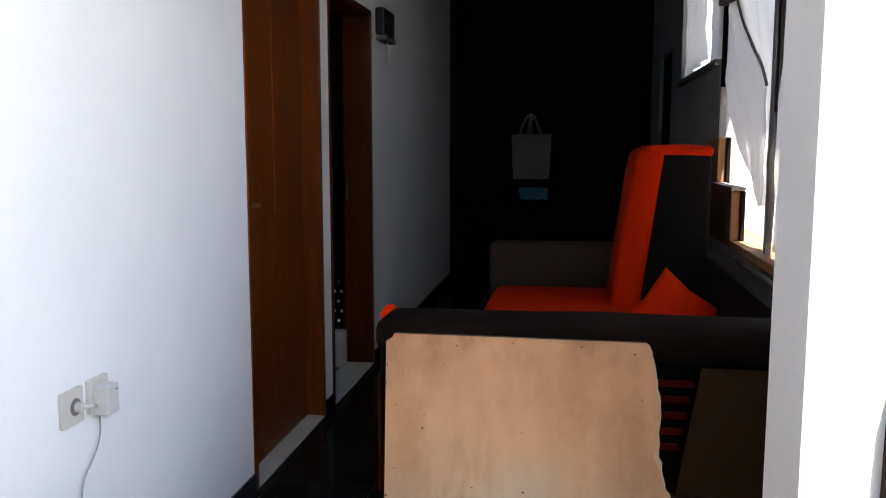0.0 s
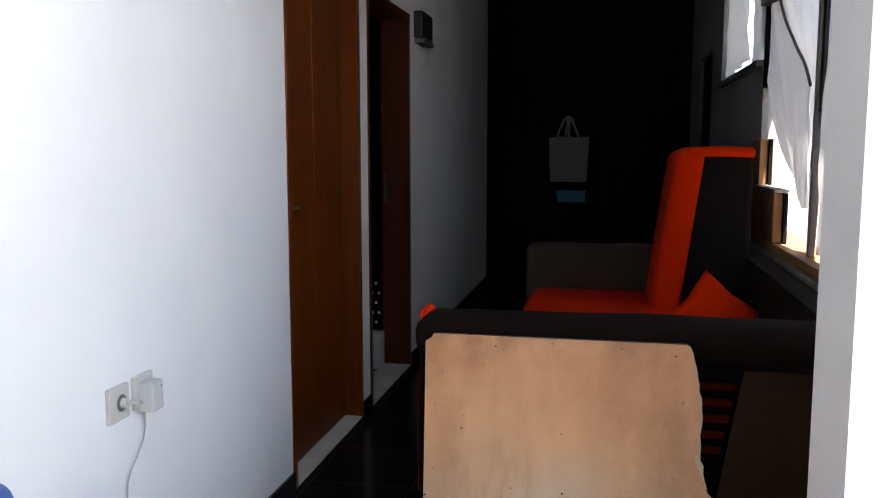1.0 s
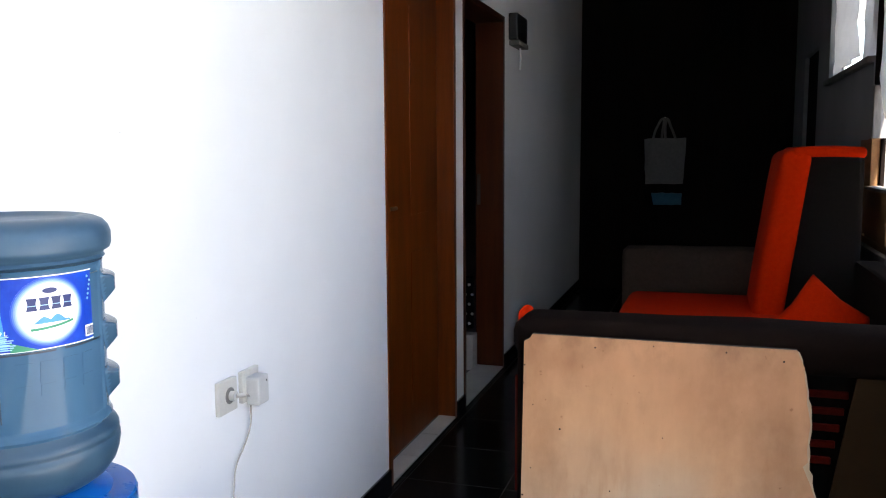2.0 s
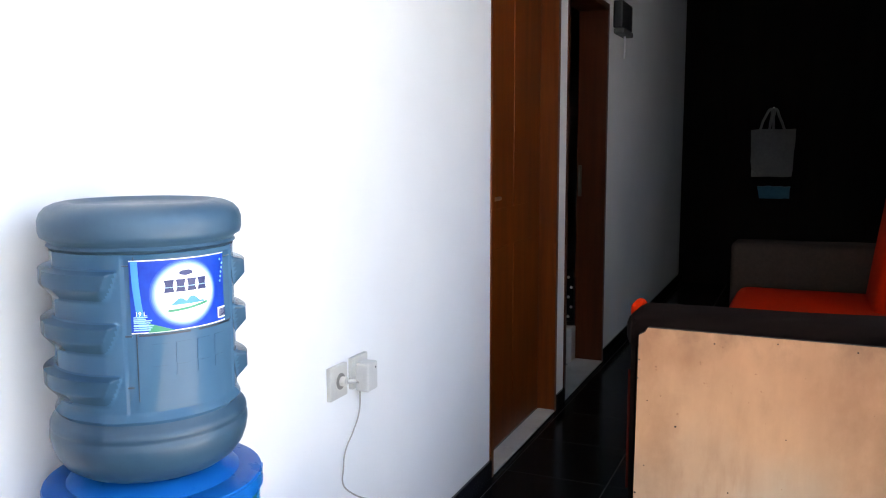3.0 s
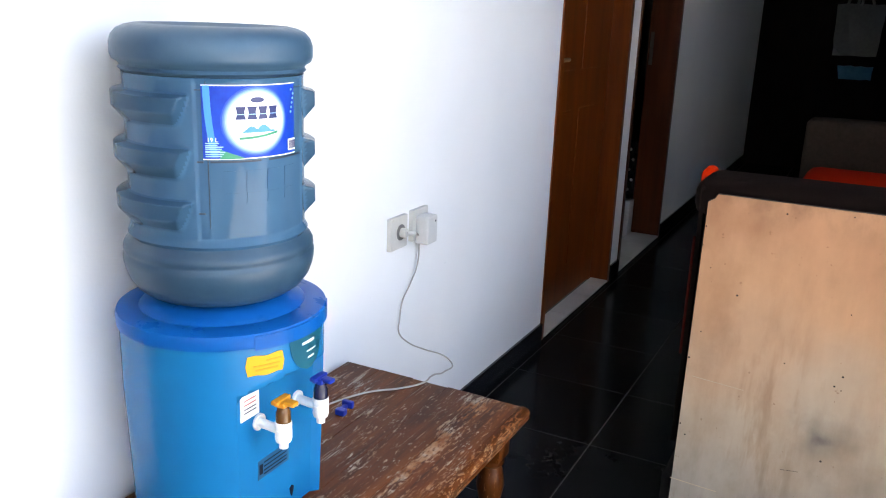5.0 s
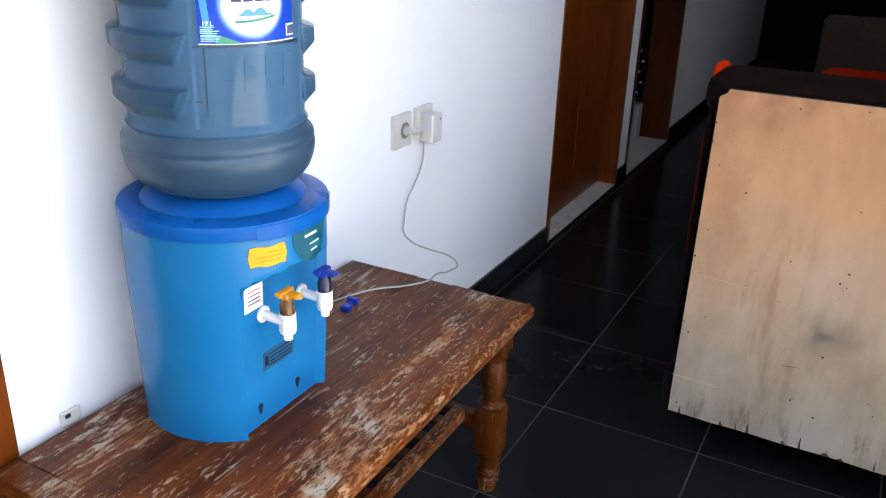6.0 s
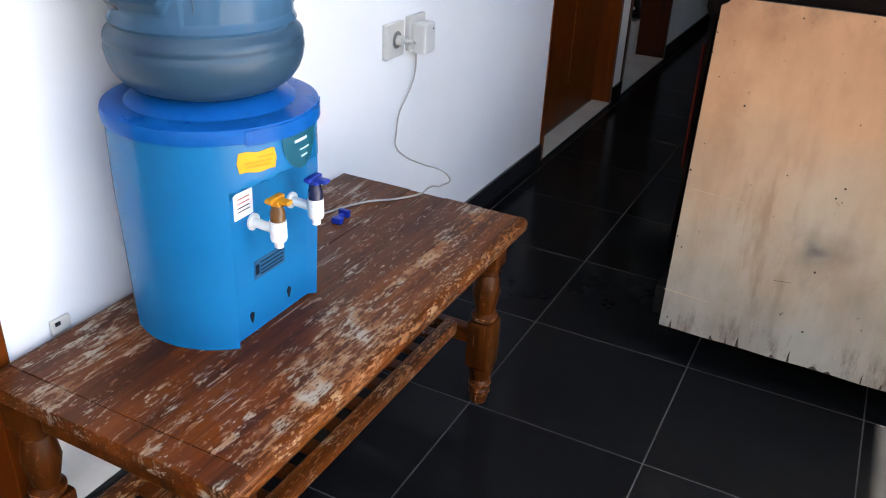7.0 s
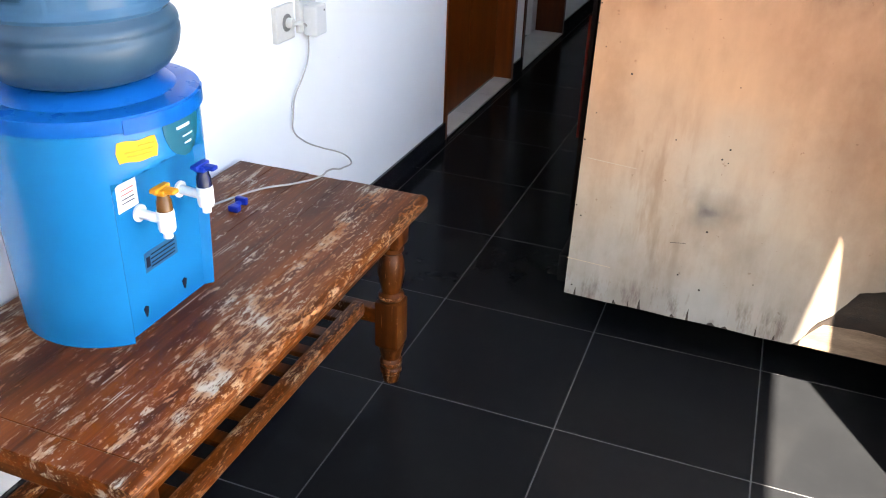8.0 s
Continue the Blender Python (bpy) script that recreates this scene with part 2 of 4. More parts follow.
PALE_INK = mat("pale_ink", (0.55, 0.66, 0.70), 0.5)
GREY_BLUE = mat("blue_grey_print", (0.012, 0.075, 0.16), 0.5, spec=0.2)
LABEL_BLUE = speckled("label_blue_film", (0.001, 0.026, 0.29), (0.002, 0.055, 0.42), 12, 0.45, 0.02, spec=0.25)
LABEL_SKY = mat("label_light_blue", (0.03, 0.22, 0.66), 0.3)
LABEL_PALE = mat("label_pale_blue", (0.28, 0.52, 0.80), 0.3)
LABEL_WHITE = mat("label_white", (0.80, 0.82, 0.82), 0.35)
LABEL_GREEN = mat("label_green", (0.02, 0.22, 0.12), 0.35)
LABEL_NAVY = mat("label_navy", (0.006, 0.018, 0.10), 0.35)
ADAPTER = speckled("greyed_white_plastic", (0.50, 0.50, 0.49), (0.57, 0.57, 0.56), 20, 0.4, 0.02)
CORD = mat("white_pvc_cord", (0.36, 0.34, 0.31), 0.45)
RED = speckled("red_orange_upholstery", (0.3496, 0.01104, 0.00046), (0.4416, 0.0184, 0.00092), 60, 0.9, 0.35, spec=0.06)
ARM = speckled("dark_brown_upholstery", (0.0050, 0.0028, 0.0022), (0.0082, 0.0050, 0.0040), 70, 0.9, 0.35, spec=0.03)
TAUPE = speckled("taupe_upholstery", (0.0256, 0.0184, 0.0144), (0.04, 0.0296, 0.0232), 70, 0.9, 0.35, spec=0.08)
BLACK_FAB = speckled("black_upholstery", (0.004, 0.004, 0.004), (0.008, 0.007, 0.007), 70, 0.9, 0.3, spec=0.05)
CARD = speckled("brown_hardboard", (0.0150, 0.0076, 0.0030), (0.026, 0.0136, 0.0058), 6, 0.8, 0.15, spec=0.1)
PLY_INNER = speckled("brown_inner_ply", (0.075, 0.045, 0.025), (0.20, 0.14, 0.09), 9, 0.8, 0.4, (1, 1, 7))
PLY_CORE = speckled("dark_ply_core", (0.01125, 0.00675, 0.00405), (0.02925, 0.01688, 0.009), 22, 0.85, 0.5, (1, 1, 4))
RAWWOOD = speckled("raw_window_timber", (0.11, 0.048, 0.016), (0.25, 0.125, 0.048), 12, 0.7, 0.3, (1, 0.2, 1))
GREYWOOD = speckled("grey_weathered_timber", (0.09, 0.085, 0.08), (0.20, 0.19, 0.175), 12, 0.75, 0.3, (1, 1, 0.2))
TOTE = speckled("off_white_canvas", (0.115, 0.113, 0.110), (0.155, 0.153, 0.149), 40, 0.85, 0.3)
TEALBAG = speckled("blue_cloth", (0.014, 0.084, 0.14), (0.028, 0.126, 0.196), 30, 0.8, 0.2)


def curtain_material(name, thin):
    m = speckled(name, (0.72, 0.72, 0.73), (0.8, 0.8, 0.8), 25, 0.85, 0.1)
    t = m.node_tree
    tr, mx = t.nodes.new("ShaderNodeBsdfTranslucent"), t.nodes.new("ShaderNodeMixShader")
    tr.inputs[0].default_value = (0.75, 0.75, 0.76, 1)
    mx.inputs[0].default_value = thin
    t.links.new(t.nodes["Principled BSDF"].outputs[0], mx.inputs[1])
    t.links.new(tr.outputs[0], mx.inputs[2])
    t.links.new(mx.outputs[0], t.nodes["Material Output"].inputs[0])
    return m


def bottle_material(name, k, trans):
    m = mat(name, (0.30, 0.52, 0.74), 0.2, trans=trans, ior=1.10, spec=0.55, coat=0.25)
    n = Nodes(m)
    n.link(n.ramp(n.noise(5, 4, (1, 1, 0.35)), [(0.3, (0.036 * k, 0.104 * k, 0.190 * k)), (0.7, (0.066 * k, 0.152 * k, 0.252 * k))]), n.b.inputs["Base Color"])
    n.link(n.ramp(n.noise(9, 4), [(0.3, (0.15,) * 3), (0.7, (0.26,) * 3)]), n.b.inputs["Roughness"])
    n.bump(n.noise(30, 3, (1, 1, 0.4)), 0.08, 0.002)
    return m


CURTAIN = curtain_material("thin_white_curtain", 0.68)
LINED = curtain_material("thick_white_curtain", 0.45)
BOTTLE = bottle_material("blue_polycarbonate", 1.0, 0.26)
BOTTLE_RIB = bottle_material("thick_blue_polycarbonate", 0.62, 0.12)
FROSTED = speckled("frosted_slate_blue", (0.026, 0.066, 0.115), (0.040, 0.088, 0.142), 7, 0.40, 0.12, wear=0.2, spec=0.4)
# Darker copy of FROSTED: the bottle's underside shade is in the colour.
SHOULDER = speckled("frosted_slate_blue_shaded", (0.017, 0.048, 0.086), (0.027, 0.064, 0.106), 7, 0.36, 0.12, wear=0.2, spec=0.4)
SEAM_REFLECTION = mat("dark_slate_seam_and_reflection", (0.006, 0.020, 0.040), 0.4)


# ---- mesh helpers ----
def block(lo, hi, bevel=0.0, seg=2, bm=None):
    bm = bm or bmesh.new()
    c = [(a + b) / 2 for a, b in zip(lo, hi)]
    s = [abs(b - a) for a, b in zip(lo, hi)]
    r = bmesh.ops.create_cube(bm, size=1, matrix=Matrix.Translation(c) @ Matrix.Diagonal((*s, 1)))
    if bevel:
        edges = list({e for v in r["verts"] for e in v.link_edges})
        bmesh.ops.bevel(bm, geom=edges, offset=min(bevel, min(s) * 0.48), segments=seg, affect='EDGES', profile=0.6)
    return bm


def lathe(profile, n=32, centre=(0, 0), radius=None, bm=None):
    """A turned body: profile rows are (z, r); radius(z, r, angle) may bend r."""
    bm = bm or bmesh.new()
    rings = []
    for z, r in profile:
        ring = []
        for k in range(n):
            a = 2 * math.pi * k / n
            q = radius(z, r, a) if radius else r
            ring.append(bm.verts.new((centre[0] + q * math.cos(a), centre[1] + q * math.sin(a), z)))
        rings.append(ring)
    for a, b in zip(rings, rings[1:]):
        for k in range(n):
            bm.faces.new((a[k], a[(k + 1) % n], b[(k + 1) % n], b[k]))
    bm.faces.new(rings[0][::-1])
    bm.faces.new(rings[-1])
    return bm


def slab(poly, thick, place):
    """A flat plate from a polygon: place(u, v, w) gives the point."""
    bm = bmesh.new()
    f = [bm.verts.new(place(u, v, 0)) for u, v in poly]
    g = [bm.verts.new(place(u, v, thick)) for u, v in poly]
    bm.faces.new(f)
    bm.faces.new(g[::-1])
    k = len(poly)
    for i in range(k):
        bm.faces.new((f[i], g[i], g[(i + 1) % k], f[(i + 1) % k]))
    bmesh.ops.recalc_face_normals(bm, faces=bm.faces[:])
    return bm


def tube(points, r, bm=None, n=8):
    """A round bar along straight pieces."""
    bm = bm or bmesh.new()
    for a, b in zip(points, points[1:]):
        a, b = Vector(a), Vector(b)
        m = Matrix.Translation((a + b) / 2) @ (b - a).to_track_quat('Z', 'Y').to_matrix().to_4x4()
        bmesh.ops.create_cone(bm, cap_ends=True, segments=n, radius1=r, radius2=r, depth=(b - a).length, matrix=m)
    return bm


def part(name, bm, material, parent=None, label="", smooth=0.0):
    me = bpy.data.meshes.new(name)
    if smooth:
        for f in bm.faces:
            f.smooth = True
    bm.to_mesh(me)
    bm.free()
    if smooth:
        me.set_sharp_from_angle(angle=radians(smooth))
    me.materials.append(material)
    ob = new(name, me)
    if parent:
        ob.parent = parent
    if label:
        ob["label"] = label
    return ob


def thing(name, label, category, group=""):
    return tagged(new(name), label, category, group)


def setting(name, bm, material, label, category):
    return tagged(part(name, bm, material), label, category, kind="structure")


def curve(name, points, r, material, parent=None):
    cu = bpy.data.curves.new(name, 'CURVE')
    cu.dimensions, cu.bevel_depth, cu.bevel_resolution, cu.resolution_u = '3D', r, 3, 10
    s = cu.splines.new('BEZIER')
    s.bezier_points.add(len(points) - 1)
    for p, co in zip(s.bezier_points, points):
        p.co = co
        p.handle_left_type = p.handle_right_type = 'AUTO'
    cu.materials.append(material)
    ob = new(name, cu)
    if parent:
        ob.parent = parent
    return ob


def pad(lo, hi, r, puff=0.0, seg=3):
    """An upholstered block: rounded, slightly swollen."""
    bm = bmesh.new()
    c = Vector([(a + b) / 2 for a, b in zip(lo, hi)])
    s = [abs(b - a) for a, b in zip(lo, hi)]
    bmesh.ops.create_cube(bm, size=1, matrix=Matrix.Translation(c) @ Matrix.Diagonal((*s, 1)))
    bmesh.ops.bevel(bm, geom=bm.edges[:], offset=r, segments=seg, affect='EDGES', profile=0.5)
    bmesh.ops.subdivide_edges(bm, edges=[e for e in bm.edges if e.calc_length() > max(s) * 0.4], cuts=5, use_grid_fill=True)
    for v in bm.verts:
        d = [abs(v.co[k] - c[k]) / (s[k] / 2) for k in range(3)]
        for k in range(3):
            o = [d[j] for j in range(3) if j != k]
            v.co[k] += math.copysign(puff * (1 - o[0] ** 2) * (1 - o[1] ** 2), v.co[k] - c[k]) * (d[k] > 0.9)
        v.co += Vector(noise.noise_vector(v.co * 6)) * 0.004
    return bm


# ---- structure ----
H = 2.7
DOOR_H = 2.06
D1 = (1.488, 2.40)
D2 = (2.535, 3.40)
D0 = (-1.66, -0.763)
T = 0.15


def wall_with_doors():
    bm = bmesh.new()
    edges = [-3.6, D0[0], D0[1], D1[0], D1[1], D2[0], D2[1], 6.55]
    for i in range(0, len(edges), 2):
        block((-T, edges[i], 0), (0, edges[i + 1], H), bm=bm)
    for a, b in (D0, D1, D2):
        block((-T, a, DOOR_H), (0, b, H), bm=bm)
    return bm


setting("wall_west", wall_with_doors(), WALL, "white painted corridor wall with faint stains", "wall")
WIN = (0.34, 2.87)


def wall_with_windows():
    bm = bmesh.new()
    x0, x1, x2 = 1.85, 2.0, 1.93
    block((x0, 0.27, 0), (x1, WIN[0], H), bm=bm)
    block((x0, WIN[0], 0), (x1, WIN[1], 0.68), bm=bm)
    block((x0, WIN[0], 2.5), (x1, 1.36, H), bm=bm)
    block((x0, 1.36, 2.0), (x1, WIN[1], H), bm=bm)
    block((x0, WIN[1], 2.28), (x2, 4.40, H), bm=bm)
    block((x0, WIN[1], 0), (x2, 4.40, 1.70), bm=bm)
    block((x0, 4.40, 0), (x2, 4.95, H), bm=bm)
    block((x0, 4.95, 2.0), (x2, 5.8, H), bm=bm)
    block((x0, 5.8, 0), (x2, 6.55, H), bm=bm)
    return bm


setting("wall_east", wall_with_windows(), DARKWALL, "grey wall with window openings, corridor shade in its colour", "wall")
setting("wall_front", block((1.545, 0.018, 0), (6.2, 0.27, H), 0.004), WALL, "white painted wall end beside the corridor", "wall")
# The end wall is coloured near-black to stand for the corridor's darkness.
setting("wall_north", block((-0.15, 6.55, -0.0005), (2.0, 6.7, H)), DARKWOOD_AND_SHADE, "plain end wall, corridor darkness put into its near-black colour", "wall")
setting("wall_south", block((-0.15, -3.75, 0), (6.2, -3.6, H)), WALL, "plain white wall behind the porch", "wall")
# Made-up white wall: limits and bounces the daylight at the window.
setting("wall_alley_bounce", block((3.9, 1.45, 0), (4.05, 9.0, 2.6)), WALL, "added white wall outside the window that shapes and bounces daylight", "wall")
# Added out of view to hold back daylight from the far window.
setting("ceiling_alley_shade", block((2.12, 3.3, H), (3.9, 9.0, H + 0.15)), CEIL, "added unseen roof that cuts daylight at the far window", "ceiling")
# Unseen wall added to close the yard and bounce light back.
setting("wall_yard_bounce", block((6.2, -3.75, 0), (6.35, 9.0, 2.4)), WALL, "added unseen white yard wall that bounces light", "wall")
setting("ceiling", block((-0.15, -3.75, H), (1.725, 0.27, H + 0.15)), CEIL, "plain pale porch ceiling", "ceiling")
# Unseen ceiling, darker than the porch one to keep the corridor dim.
setting("ceiling_corridor", block((-0.15, 0.27, H), (2.12, 6.7, H + 0.15)), DARKWALL, "plain corridor ceiling, dim grey put in for shade", "ceiling")
setting("ground", block((-300, -300, -0.3), (300, 300, -0.06)), CONCRETE, "pale concrete yard ground", "ground")
floor = setting("floor", block((-0.15, -3.75, -0.1), (1.99, 6.70, -0.0007)), GROUT, "black glazed tile floor with pale joints", "floor")


def skirting(y0, y1):
    return block((0.0, y0, 0), (0.012, y1, 0.078), 0.002, 1)


base = setting("baseboard", skirting(-0.755, D1[0] - 0.002), SKIRT, "black tile skirting along the white wall", "baseboard")
setting("baseboard", skirting(D1[1] + 0.002, D2[0] - 0.002), SKIRT, "short black tile skirting between doorways", "baseboard")
setting("baseboard", skirting(D2[1] + 0.002, 6.55), SKIRT, "black tile skirting in the dim corridor", "baseboard")


def dark_room(name, y0, y1, x0=-1.8):
    """Closed walls of a side room behind an opening."""
    bm = bmesh.new()
    block((x0 - 0.1, y0 - 0.1, 0), (x0, y1 + 0.1, H), bm=bm)
    block((x0, y0 - 0.1, 0), (-T, y0, H), bm=bm)
    block((x0, y1, 0), (-T, y1 + 0.1, H), bm=bm)
    block((x0 - 0.1, y0 - 0.1, H), (-T, y1 + 0.1, H + 0.1), bm=bm)
    block((x0 - 0.1, y0 - 0.1, -0.05), (-T, y1 + 0.1, 0.0), bm=bm)
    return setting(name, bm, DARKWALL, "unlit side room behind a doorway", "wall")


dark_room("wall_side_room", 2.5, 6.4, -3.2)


def door_frame(parent, y0, y1, depth, wood=DOOR):
    """Timber lining in an opening: two posts and a head."""
    w = 0.035
    for a, b in ((y0, y0 + w), (y1 - w, y1)):
        part("door_post", block((-depth, a, 0.0), (0.006, b, DOOR_H), 0.004), wood, parent)
    part("door_head", block((-depth, y0 + w, DOOR_H - w), (0.006, y1 - w, DOOR_H), 0.004), wood, parent)


def threshold(name, y0, y1, x0):
    s = setting(name, block((x0, y0, -0.003), (0.002, y1, 0.010)), GROUT, "pale grey tiled door threshold", "threshold")
    n = 3
    step = (y1 - y0) / n
    for k in range(n):
        part("tile", block((x0 + 0.002, y0 + k * step + 0.002, 0.006), (0.008, y0 + (k + 1) * step - 0.002, 0.016), 0.0015, 1), SILL_TILE, s)
    return s


def closed_door(name, y0, y1, x, label):
    d = tagged(new(name), label, "door", kind="structure")
    door_frame(d, y0, y1, 0.145)
    leaf = part("door_leaf", block((x - 0.036, y0 + 0.037, 0.018), (x, y1 - 0.037, DOOR_H - 0.037), 0.003), DOOR, d)
    for z0, z1 in ((0.18, 0.86), (1.02, 1.9)):
        for a, b in ((y0 + 0.16, (y0 + y1) / 2 - 0.04), ((y0 + y1) / 2 + 0.04, y1 - 0.16)):
            part("panel", block((x - 0.004, a, z0), (x + 0.0025, b, z1), 0.002), DOOR, leaf)
    lock = part("lock_plate", block((x, y0 + 0.075, 0.95), (x + 0.003, y0 + 0.11, 1.13), 0.001, 1), STEEL, leaf)
    part("door_handle", tube([(x, y0 + 0.092, 1.07), (x + 0.045, y0 + 0.092, 1.07), (x + 0.045, y0 + 0.20, 1.07)], 0.008), STEEL, leaf)
    return d


closed_door("door_1", D1[0], D1[1], -0.078, "closed red-brown varnished panel door")
threshold("threshold_1", D1[0] + 0.036, D1[1] - 0.036, -0.078)
door2 = tagged(new("door_2"), "open doorway with red-brown timber lining, shade put into its colour", "door", kind="structure")
door_frame(door2, D2[0], D2[1], 0.16, SHADED_DOOR)
part("latch", block((-0.150, 3.359, 0.98), (-0.13, 3.3645, 1.16), 0.002, 1), TARNISHED, door2, "tarnished latch plate")
threshold("threshold_2", D2[0] + 0.036, D2[1] - 0.036, -0.16)
closed_door("door_3", D0[0], D0[1], -0.09, "red-brown door beside the bench")
# Black slab whose colour stands for the darkness of the doorway.
setting("door_4", block((1.88, 4.95, 0), (1.92, 5.8, 2.0), 0.004), BLACK_FAB, "near-black slab standing for the unlit doorway at the corridor side", "door")


# ---- window with timber frame ----
def window():
    w = tagged(new("window_1"), "weathered timber window frame with bright daylight behind", "window", kind="structure")
    y0, y1 = WIN
    part("window_sill", block((1.822, y0, 0.872), (1.99, y1 - 0.002, 0.905), 0.006), RAWWOOD, w, "worn brown timber sill")
    part("lower_rail", block((1.815, y0, 0.80), (1.90, y1, 0.862), 0.005), GREYWOOD, w)
    part("bottom_rail", block((1.83, y0, 0.665), (1.96, y1, 0.70), 0.005), GREYWOOD, w)
    for y in (0.95, 1.40, 1.70):
        part("louvre_bar", block((1.87, y, 0.70), (1.90, y + 0.03, 0.80), 0.003), GREYWOOD, w)
    part("stile", block((1.85, y1 - 0.04, 1.342), (1.885, y1, 1.58), 0.006), GREYWOOD, w)
    part("stile", block((1.855, y1 - 0.012, 1.582), (1.880, y1, 1.96), 0.005), DARKWOOD_AND_SHADE, w, "thin dark upper post")
    part("infill_board", block((1.875, 1.86, 0.70), (1.895, y1, 0.80), 0.003), DARKWOOD_AND_SHADE, w, "dark board closing the lower gap")
    part("stile", block((1.835, y1 - 0.13, 0.905), (1.872, y1 - 0.042, 1.34), 0.006), RAWWOOD, w, "bare brown timber post")
    part("post_board", block((1.836, y1 - 0.041, 0.906), (1.849, y1 + 0.16, 1.335), 0.004), RAWWOOD, w, "wide bare brown post board")
    part("bracket", block((1.815, 2.24, 0.905), (1.852, 2.70, 1.115), 0.008), RAWWOOD, w, "bare brown timber block")
    part("bracket_trim", block((1.81, 2.22, 1.116), (1.872, 2.70, 1.13), 0.004), GREYWOOD, w)
    part("bracket_trim", block((1.853, 2.22, 0.905), (1.870, 2.70, 1.115), 0.004), DARKWOOD_AND_SHADE, w, "dark edge strip")
    part("stile_trim", block((1.873, y1 - 0.15, 0.905), (1.890, y1 - 0.042, 1.34), 0.004), DARKWOOD_AND_SHADE, w, "dark edge strip")
    part("mullion", block((1.86, 1.71, 1.42), (1.885, 1.755, 2.0), 0.006), BLACK_PL, w, "dark window bar")
    part("mullion", block((1.86, 1.80, 0.905), (1.885, 1.825, 2.0), 0.006), GREYWOOD, w)
    part("head", block((1.83, 1.36, 1.96), (1.95, y1, 1.998), 0.006), GREYWOOD, w)
    part("ledge", block((1.82, y1, 1.685), (1.93, 4.4, 1.715), 0.005), GREYWOOD, w)
    return w


window()


def curtain(name, far_edge, near_edge, folds, depth, label, cloth=CURTAIN, x0=1.88):
    """A hanging cloth between two side edges, each a run of (y, z) from the top down."""
    th = thing(name, label, "curtain", "curtains in the window")
    bm = bmesh.new()
    nu, nv = 44, 36

    def along(edge, v):
        q = v * (len(edge) - 1)
        k = min(int(q), len(edge) - 2)
        return Vector(edge[k]).lerp(Vector(edge[k + 1]), q - k)
    g = []
    for j in range(nv + 1):
        v = j / nv
        row = []
        for i in range(nu + 1):
            u = i / nu
            p = along(far_edge, v).lerp(along(near_edge, v), u)
            x = x0 + depth * math.sin(u * folds * 2 * math.pi + 1.6 * v) * (0.4 + 0.6 * v) + 0.010 * noise.noise((u * 4, v * 3, folds)) + 0.008 * noise.noise((u * 9 + v * 6, v * 2, folds + 4))
            row.append(bm.verts.new((x, p.x + 0.006 * noise.noise((9 * v, folds, 2)), p.y)))
        g.append(row)
    for j in range(nv):
        for i in range(nu):
            bm.faces.new((g[j][i], g[j][i + 1], g[j + 1][i + 1], g[j + 1][i]))
    ob = part("cloth", bm, cloth, th, smooth=180)
    md = ob.modifiers.new("thick", 'SOLIDIFY')
    md.thickness = 0.002
    return th


curtain("curtain", [(3.115, 2.099), (2.930, 1.733), (2.758, 1.455), (2.545, 1.322), (2.333, 1.226), (2.142, 1.139), (2.001, 1.069)], [(2.723, 2.028), (2.306, 1.726), (1.998, 1.553), (1.980, 1.425), (1.971, 1.298), (1.953, 1.170), (1.952, 1.073)], 1.3, 0.008, "thin white curtain gathered to a point over the window", LINED)
curtain("curtain", [(2.752, 2.034), (2.332, 1.741), (2.064, 1.591), (2.009, 1.427), (1.982, 1.212), (1.969, 1.061), (1.956, 0.909)], [(1.931, 1.885), (1.898, 1.688), (1.880, 1.565), (1.859, 1.421), (1.873, 1.235), (1.820, 1.113), (1.814, 0.916)], 1.6, 0.006, "thin white curtain behind the dark bar", CURTAIN, 1.888)
curtain("curtain", [(1.903, 1.880), (1.871, 1.685), (1.853, 1.563), (1.832, 1.420), (1.855, 1.236), (1.802, 1.114), (1.796, 0.918)], [(1.337, 1.778), (1.305, 1.617), (1.285, 1.516), (1.263, 1.399), (1.233, 1.249), (1.214, 1.150), (1.179, 0.970)], 2.6, 0.008, "thin white curtain with bluish folds", LINED)
curtain("curtain", [(3.36, 2.27), (3.34, 1.95), (3.36, 1.72)], [(2.89, 2.27), (2.88, 1.95), (2.89, 1.70)], 2, 0.012, "short white curtain beside the post", LINED, 1.87)
curtain("curtain", [(4.37, 2.27), (4.38, 1.95), (4.38, 1.73)], [(3.40, 2.27), (3.55, 1.95), (3.44, 1.77)], 3, 0.012, "short white curtain above the ledge", CURTAIN, 1.87)
fold = thing("torn_lining", "torn dark curtain lining hanging from the bar", "curtain")
curve("lining_edge", [(1.868, 1.787, 1.418), (1.868, 1.796, 1.338), (1.868, 1.818, 1.237), (1.868, 1.759, 1.127), (1.868, 1.767, 0.953)], 0.010, GREYWOOD, fold)
curve("lining_edge", [(1.868, 2.631, 1.975), (1.868, 2.458, 1.839), (1.868, 2.269, 1.733), (1.868, 2.194, 1.691), (1.868, 2.031, 1.609), (1.868, 1.927, 1.527)], 0.006, GREYWOOD, fold)

# ---- bench table ----
TX0, TX1, TY0, TY1, TZ = 0.022, 0.484, -0.825, 0.117, 0.428


